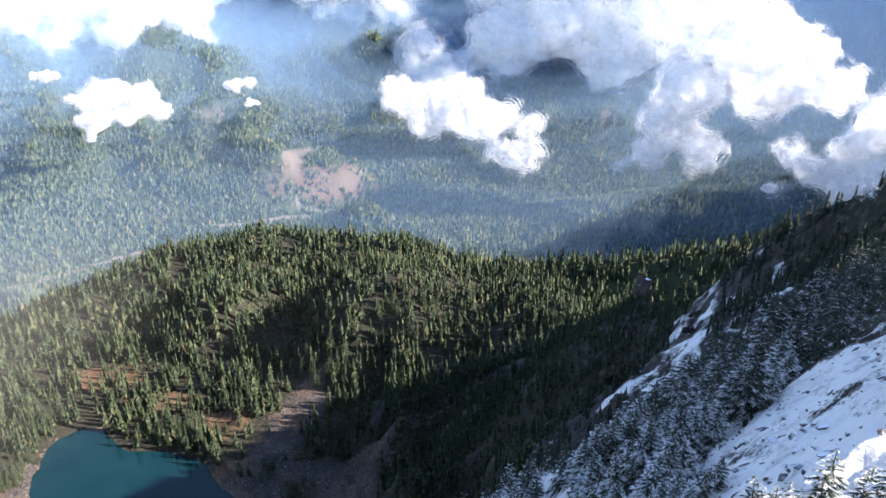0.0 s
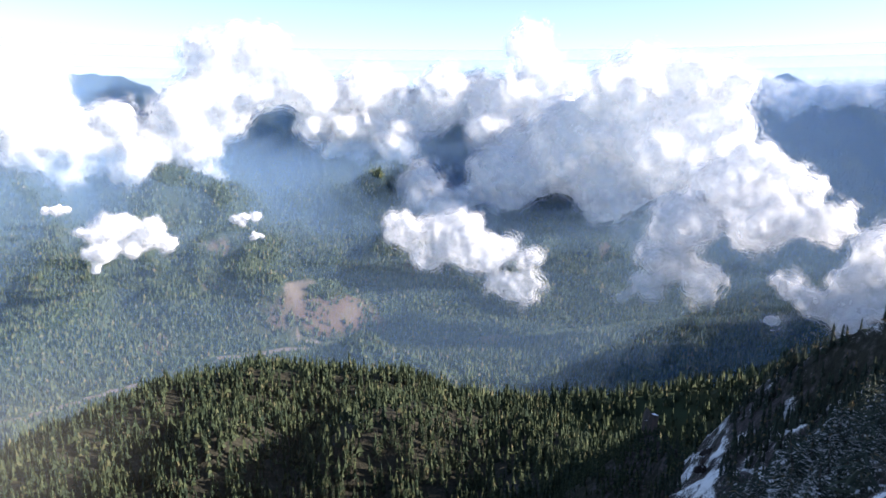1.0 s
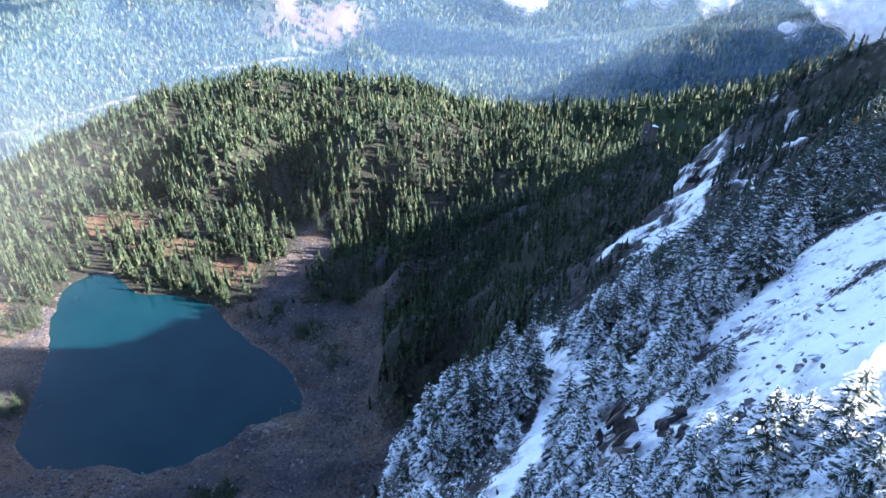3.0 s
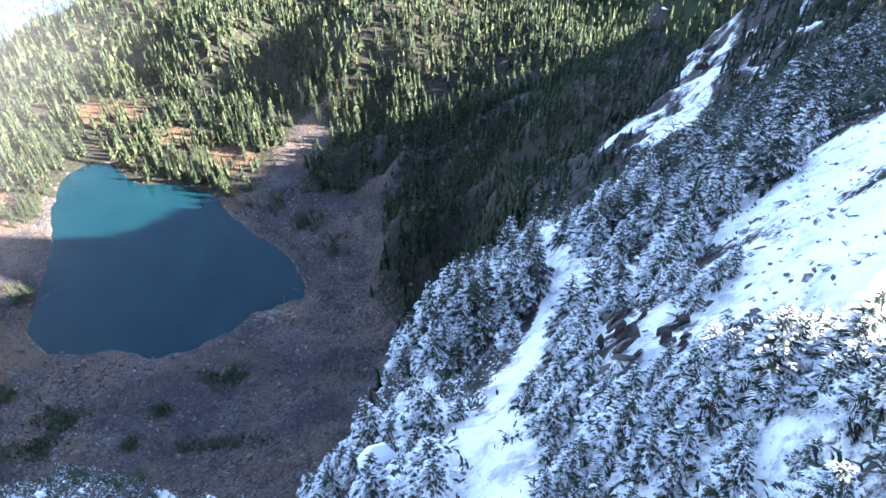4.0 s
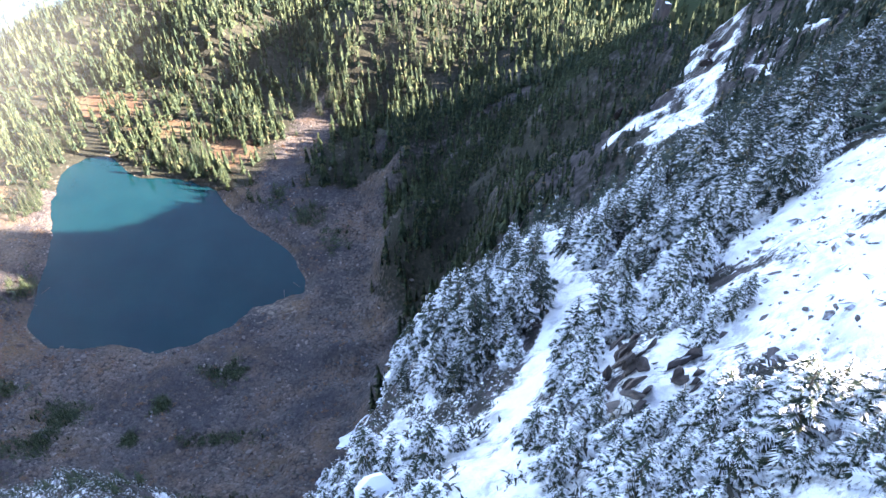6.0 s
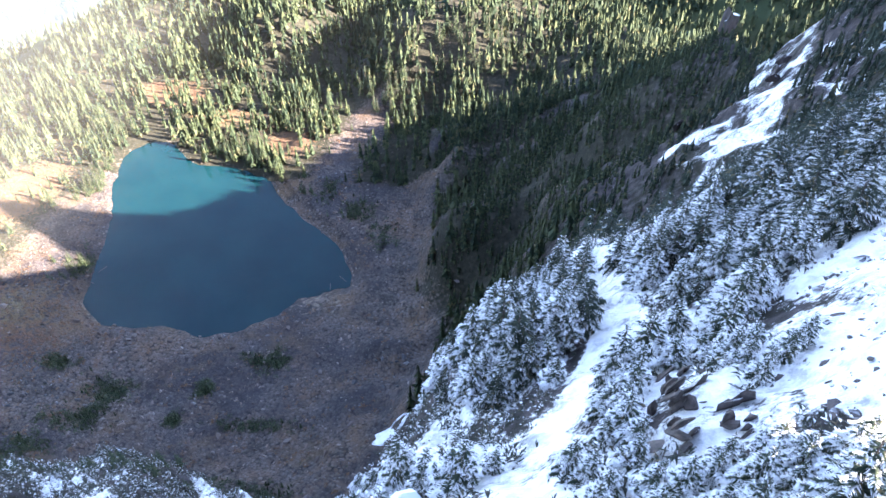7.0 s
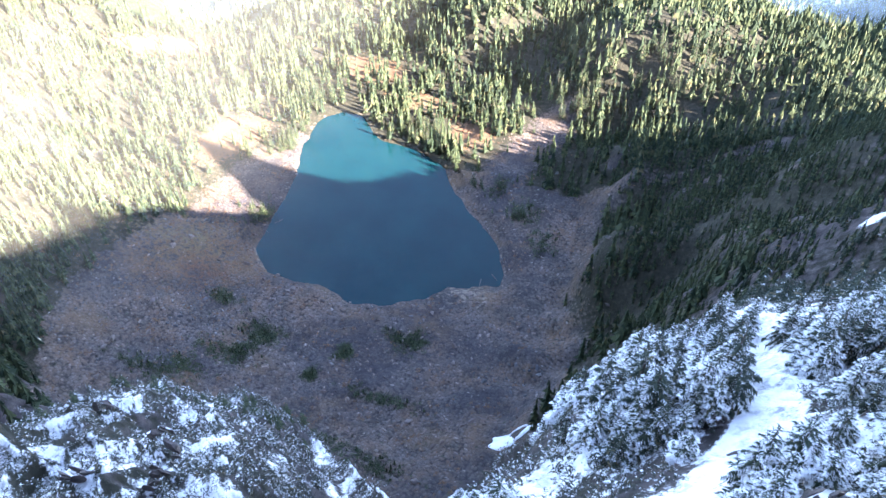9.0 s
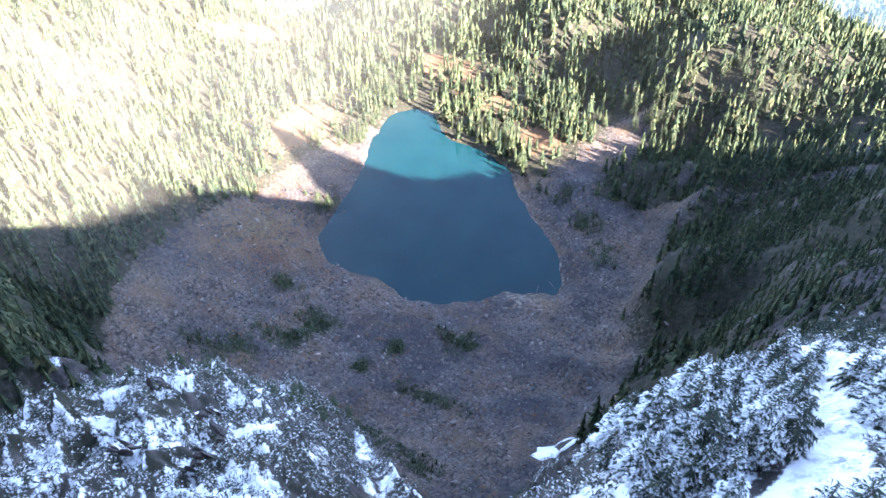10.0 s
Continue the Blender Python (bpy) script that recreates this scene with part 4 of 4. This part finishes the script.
# the frosted rib across the gully
tx, ty, rng = scatter(950, -160, 0, 10, 160, lambda x, y: (lambda q: (q[0] > 40) * (q[0] < 145) * (q[1] > -125) * (q[1] < -42) * 0.9)(headwall_axes(x, y)), 15)
strewn("rib_trees", tx, ty, height(tx, ty), rng.normal(4.5, 1.3, len(tx)).clip(2, 8), rng.uniform(0.9, 1.3, len(tx)), BOUGHS_SMALL, rng, FROSTED_BRUSH,
       "small wind-bent conifers white with rime on the rocky rib")


# darker trees along the foot of the rib
tx, ty, rng = scatter(1500, -200, 0, 40, 220, lambda x, y: (lambda q: (q[0] > 112) * (q[0] < 165) * (q[1] > -110) * (q[1] < -30) * ramp(fbm(x, y, 20, 3, 105), -0.2, 0.4))(headwall_axes(x, y)), 34)
strewn("rib_trees", tx, ty, height(tx, ty), rng.normal(5.5, 1.5, len(tx)).clip(2.5, 9), rng.uniform(0.9, 1.3, len(tx)), BOUGHS_SMALL, rng, FIR,
       "dark green wind-bent conifers along the foot of the rocky rib")


# mats of frosted brush between the trees
def brush_density(x, y):
    s, w = headwall_axes(x, y)
    h = height(x, y, False)
    broad = np.interp(y, [24, 40, 52, 70, 110], [0.9, 1.3, 1.8, 2.6, 3.0])
    free = ramp(along(CHUTE, x, y)[0], broad, broad + 2.0)
    free = free * np.min([np.hypot(x - a, y - b) for a, b in OUTCROPS], axis=0).clip(1.5, 2.5) - 1.5 * free
    field = ramp(s - 3 * fbm(x, y, 14, 3, 83) - field_edge(w), -3, 1) + (w > 30)
    return inside(RIM, x, y) * (h > 290) * (x < 120) * free * np.clip(field, 0, 1) * (0.75 + 0.9 * fbm(x, y, 12, 3, 98)) * (s > -16)


tx, ty, rng = scatter(17000, -170, 110, 12, 190, brush_density, 6)
tz = height(tx, ty)
strewn("frosted_brush", tx, ty, tz, rng.uniform(0.9, 2.4, len(tx)), rng.uniform(1.0, 1.7, len(tx)), SHRUB, rng, FROSTED_BRUSH,
       "rime-covered dwarf conifer brush on the steep slope", "brush", 0.15)


# talus stones, brush and autumn shrubs of the basin
def talus_density(x, y):
    return covers(x, y, height(x, y, False))["talus"] * (shore(x, y) > 0) * (0.7 + 0.6 * fbm(x, y, 35, 3, 99))


tx, ty, rng = scatter(34000, -480, 60, 150, 760, talus_density, 7)
strewn("talus", tx, ty, height(tx, ty), rng.gamma(2.0, 0.4, len(tx)).clip(0.35, 3.6), rng.uniform(0.8, 1.5, len(tx)), STONE, rng, STONES,
       "broad apron of grey and pinkish broken rock below the headwall", "talus", 0.1)


def autumn_density(x, y):
    c = covers(x, y, height(x, y, False))
    return (c["meadow"] * 0.9 + 0.35 * c["talus"] * ramp(fbm(x, y, 40, 3, 101), 0.0, 0.3)) * inside(RIM, x, y) * (shore(x, y) > 2) + 0.85 * np.exp(-((x + 425) / 70) ** 2 - ((y - 375) / 60) ** 2) * (1 - west_wood(x, y))


tx, ty, rng = scatter(24000, -800, 0, 180, 830, autumn_density, 8)
strewn("autumn_shrubs", tx, ty, height(tx, ty), rng.uniform(1.2, 3.4, len(tx)), rng.uniform(1.0, 1.7, len(tx)), SHRUB, rng, AUTUMN,
       "low shrubs in rust and ochre autumn colour on the basin floor", "shrubs", 0.1)


rng = np.random.default_rng(9)
tx, ty = [], []
for cx, cy, rx, ry in [(-313, 325, 16, 12), (-322, 288, 20, 10), (-335, 258, 18, 8), (-193, 368, 14, 6), (-233, 334, 6, 7), (-190, 605, 9, 18), (-245, 300, 5, 5),
                       (-150, 575, 14, 16), (-120, 540, 12, 16), (-405, 470, 9, 14), (-60, 170, 30, 16), (-110, 190, 30, 14), (-350, 240, 26, 10), (-180, 300, 26, 5),
                       (-303, 319, 9, 9), (-310, 296, 8, 12), (-205, 244, 30, 7), (-150, 236, 26, 7), (-182, 370, 9, 12), (-363, 344, 12, 6)]:
    tx.append(rng.normal(cx, rx * 0.62, 150))
    ty.append(rng.normal(cy, ry * 0.62, 150))
clumped = 150 * len(tx)
tx.append(rng.uniform(-420, -60, 350))
ty.append(rng.uniform(180, 440, 350))
tx, ty = np.concatenate(tx), np.concatenate(ty)
lone = np.arange(len(tx)) >= clumped
dry = (shore(tx, ty) > 1) & (rng.uniform(0, 1, len(tx)) < 0.9)
tx, ty = tx[dry], ty[dry]
strewn("green_brush", tx, ty, height(tx, ty), np.where(lone[dry], 1.6, rng.gamma(3.0, 1.0, len(tx)).clip(1.4, 6.0)), rng.uniform(1.0, 1.6, len(tx)), SHRUB + MID[:3], rng, FIR,
       "dark green dwarf conifers in patches on the talus", "brush", 0.1)

# ---- rocks, snow and wood of the near slope ----
def rock_arrays(seed, flat=0.6, jag=0.35):
    """A broken boulder about one metre across."""
    bm = bmesh.new()
    bmesh.ops.create_icosphere(bm, subdivisions=2, radius=0.5)
    rng = np.random.default_rng(seed)
    cuts = [(Vector(rng.normal(0, 1, 3)).normalized(), rng.uniform(0.14, 0.36)) for _ in range(11)]
    for v in bm.verts:
        for n, d in cuts:
            over = v.co.dot(n) - d
            if over > 0:
                v.co -= n * over * 0.97
        v.co += v.co.normalized() * jag * 0.12 * noise.fractal(v.co * 4 + Vector((seed, 0, 0)), 0.9, 2.0, 3)
        v.co.z *= flat
    bmesh.ops.triangulate(bm, faces=bm.faces)
    out = np.array([v.co[:] for v in bm.verts], np.float32), np.array([[v.index for v in fc.verts] for fc in bm.faces], np.int32)
    bm.free()
    return out


def ground_at(x, y):
    return float(height(np.array([float(x)]), np.array([float(y)]))[0])


def slope_turn(x, y, spin=0.0):
    """The turn that lays a thing on the slope at a place."""
    e = 1.0
    a, b, c, d = height(np.array([x - e, x + e, x, x]), np.array([y, y, y - e, y + e]))
    n = Vector((a - b, c - d, 2 * e)).normalized()
    return (Vector((0, 0, 1)).rotation_difference(n).to_matrix() @ Euler((0, 0, spin)).to_matrix()).to_quaternion()


SLABS = []
for k in range(6):
    ob = tagged(mesh_object("rock", *rock_arrays(200 + k, 0.45 + 0.1 * (k % 3)), SNOWY_ROCK if k % 2 else DARK_ROCK), "dark angular rock poking out of the snow", "rock", "rocks in the snowfield")
    SLABS.append(ob)
rng = np.random.default_rng(31)
for k in range(250):
    s, w = rng.uniform(-13, 12), rng.uniform(-22, 30)
    if k > 190:
        s, w = rng.uniform(-3, 8), rng.uniform(-12, 4)
    x, y = 30 + (w - s) / 1.4142, 46 + (w + s) / 1.4142
    size = float(rng.gamma(1.6, 0.24) + 0.2)
    m = Matrix.LocRotScale((x, y, ground_at(x, y) - 0.02), slope_turn(x, y, rng.uniform(0, 6.3)), (size * rng.uniform(0.9, 1.8), size, size * 0.7))
    if k < 6:
        SLABS[k].matrix_basis = m
    else:
        src = SLABS[k % 6]
        copy_thing(src, m @ Matrix.Diagonal([1 / q for q in src.scale] + [1]))


tx, ty, rng = scatter(5200, 0, 75, 8, 80, lambda x, y: (lambda q: inside(RIM, x, y) * (q[0] > -22) * (q[0] < field_edge(q[1]) + 6) * (q[1] > -30) * (q[1] < 36) * (0.35 + 1.1 * fbm(x, y, 9, 3, 104)))(headwall_axes(x, y)), 33)
strewn("snow_stones", tx, ty, height(tx, ty), rng.gamma(1.8, 0.12, len(tx)).clip(0.1, 0.7), rng.uniform(0.9, 1.7, len(tx)), STONE, rng, DARK_ROCK,
       "small dark stones showing through thin snow", "stones", 0.02)


def crag(x, y, wide, tall, seed):
    """An outcrop of tilted slabs, steep to the downhill side."""
    rng = np.random.default_rng(seed)
    ob = new("crag")
    for k in range(6):
        v, f = rock_arrays(300 + seed * 10 + k, 1.0, 0.8)
        turn = np.array((Euler((rng.normal(0.3, 0.12), rng.normal(-0.25, 0.12), rng.normal(0.5, 0.3)))).to_matrix())
        v = (v * np.array([wide * rng.uniform(0.4, 0.75), wide * rng.uniform(0.14, 0.26), tall * rng.uniform(0.8, 1.4)])) @ turn.T
        v = v + np.array([rng.normal(0, wide * 0.25), rng.normal(0, wide * 0.3), rng.normal(0.1, 0.15) * tall])
        part("slab", (v, f), DARK_ROCK, ob)
    ob.location = (x, y, ground_at(x, y))
    return tagged(ob, "dark reddish-brown rock outcrop of tilted slabs in the snow", "outcrop", "outcrops of the near slope")


for k, (x, y, a, b) in enumerate([(15.6, 44.5, 3.0, 3.4), (14.8, 40.5, 3.2, 4.2), (13.8, 36.5, 3.6, 4.8), (13.0, 33, 3.4, 4.4), (17, 36.5, 3.2, 3.4), (16.6, 33, 2.8, 3.2), (10, 62, 2.0, 2.5), (22, 62, 2.5, 3.0),
                                  (-70, 52, 6, 7), (-85, 62, 7, 8), (-62, 45, 5, 6), (-100, 60, 7, 9), (-78, 40, 5, 5),
                                  (125, 325, 14, 12), (132, 345, 12, 10), (110, 330, 9, 8), (100, 345, 12, 16), (90, 330, 9, 12)]):
    crag(x, y, a, b, k)

# pinnacle on the saddle
pinnacle = mesh_object("rock_pinnacle", *rock_arrays(401, 1.0, 1.2), SNOWY_ROCK)
pinnacle.matrix_basis = Matrix.LocRotScale((142, 486, ground_at(142, 486) + 3), Euler((0.1, 0.05, 0.4)), (14, 12, 34))
tagged(pinnacle, "pale rock pinnacle standing on the saddle of the ridge", "rock")

# boulder under a cap of snow
boulder = mesh_object("snow_capped_boulder", *rock_arrays(411, 0.8, 0.9), SNOW_CAP)
boulder.matrix_basis = Matrix.LocRotScale((-6.5, 34.5, ground_at(-6.5, 34.5) + 0.8), Euler((0.2, -0.2, 0.5)), (6.5, 4.5, 4.5))
tagged(boulder, "large boulder under a thick cap of white snow", "boulder")

# fallen log across the snow chute
log = new("fallen_log")
part("stem", tube([(0, 0, -1.5), (0.08, 0, -0.5), (0, 0.05, 0.6), (0.05, 0, 1.5)], [0.2, 0.18, 0.15, 0.1], 9), BARK, log)
part("broken_limb", tube([(0.1, 0, 0.3), (0.5, 0.1, 0.7), (0.8, 0.1, 0.9)], [0.06, 0.045, 0.02], 6), BARK, log)
log.matrix_basis = Matrix.LocRotScale((12, 57, ground_at(12, 57) + 0.25), Euler((radians(80), 0.25, radians(-50))), (1.1, 1.1, 1.1))
tagged(log, "dark fallen log lying across the snow chute", "log")

# old snow left on the talus, with a melted hole
ang = np.linspace(0, 2 * np.pi, 72, endpoint=False)
ring = 1 + 0.22 * np.sin(2 * ang + 0.6) + 0.12 * np.sin(5 * ang + 1.0) + 0.06 * np.sin(9 * ang)
hole = 0.42 + 0.1 * np.sin(3 * ang)
px0, py0 = -69, 289
rows_ = []
for u in np.linspace(0, 1, 8):
    rad = (hole * (1 - u) + ring * u)[:, None]
    x_, y_ = px0 + 12 * rad[:, 0] * np.cos(ang) + (1 - u) * 4.5, py0 + 9 * rad[:, 0] * np.sin(ang) + (1 - u) * 3
    rows_.append(np.stack([x_, y_, height(x_, y_) + 1.6 * math.sin(math.pi * min(max(u, 0.02), 0.98)) + 0.1], 1))
faces_ = sheet_faces(8, 72)
wrap = np.array([(i * 72 + 71, i * 72, (i + 1) * 72, (i + 1) * 72 + 71) for i in range(7)])
tagged(mesh_object("snow_patch", np.concatenate(rows_), np.concatenate([faces_, wrap]), SNOW, True), "old white snow patch with a melted hole on the talus", "snow patch")


# ---- the lake's shore ----
def shore_fir(seed):
    tree = new("shore_fir")
    part("trunk", tube([(0, 0, -0.03), (0.004, 0, 0.5), (0, 0, 0.97)], [0.016, 0.011, 0.002], 6), BARK, tree)
    part("crown", bough_tree(500 + seed, 9, 0.18 + 0.02 * (seed % 3), 0.0, 1), FIR, tree)
    return tagged(tree, "tall green conifer near the lake shore", "tree", "conifers round the lake")


SHORE_FIRS = [shore_fir(k) for k in range(5)]
planted = 0


def plant_fir(x, y, tall, rng):
    global planted
    src = SHORE_FIRS[planted % 5]
    m = Matrix.LocRotScale((x, y, ground_at(x, y) - 0.3), Euler((0, 0, rng.uniform(0, 6.3))), (tall * rng.uniform(0.85, 1.15),) * 2 + (tall,))
    if planted < 5:
        src.matrix_basis = m
    else:
        copy_thing(src, m @ Matrix.Diagonal([1 / q for q in src.scale] + [1]))
    planted += 1


rng = np.random.default_rng(61)
for cx, cy, rx, ry, n, tall in [(-312, 672, 38, 17, 46, 21), (-285, 655, 14, 9, 10, 16), (-325, 409, 7, 4, 6, 9), (-420, 468, 14, 22, 16, 13), (-458, 600, 12, 40, 34, 20),
                                (-470, 690, 22, 26, 30, 24), (-215, 600, 10, 14, 9, 11), (-160, 568, 14, 12, 16, 12), (-258, 740, 16, 12, 12, 20), (-150, 760, 40, 34, 34, 24), (-40, 820, 50, 40, 34, 25)]:
    for _ in range(n):
        x, y = rng.normal(cx, rx * 0.6), rng.normal(cy, ry * 0.6)
        if float(shore(np.array([x]), np.array([y]))[0]) > 1.5:
            plant_fir(x, y, float(np.clip(rng.normal(tall, tall * 0.22), 4, 36)), rng)

SHORE_ROCKS = [tagged(mesh_object("boulder", *rock_arrays(430 + k, 0.7), STONES), "grey boulder on the talus by the lake", "boulder", "boulders by the lake") for k in range(4)]
for k in range(70):
    x, y = rng.uniform(-400, -110), rng.uniform(200, 440)
    size = float(rng.gamma(2.5, 0.9) + 1.5)
    if float(shore(np.array([x]), np.array([y]))[0]) < -2:
        y = 392.0
    m = Matrix.LocRotScale((x, y, ground_at(x, y) + size * 0.1), Euler((rng.normal(0, 0.3), rng.normal(0, 0.3), rng.uniform(0, 6.3))), (size * 1.3, size, size))
    if k < 4:
        SHORE_ROCKS[k].matrix_basis = m
    else:
        src = SHORE_ROCKS[k % 4]
        copy_thing(src, m @ Matrix.Diagonal([1 / q for q in src.scale] + [1]))

# drift logs along the west shore
for k, (x, y, spin) in enumerate([(-396, 462, 0.4), (-392, 452, 1.2), (-388, 470, -0.5), (-150, 482, 0.9), (-160, 470, 0.2)]):
    ob = mesh_object("drift_log", *tube([(0, 0, -5), (0.1, 0, 0), (0, 0.1, 5)], [0.35, 0.3, 0.16], 8), BARK)
    ob.matrix_basis = Matrix.LocRotScale((x, y, 0.25 + 0.2 * (ground_at(x, y) > 0)), Euler((radians(90), 0, spin)), (1, 1, 1))
    tagged(ob, "grey drift log lying at the lake's edge", "log", "drift logs at the shore")
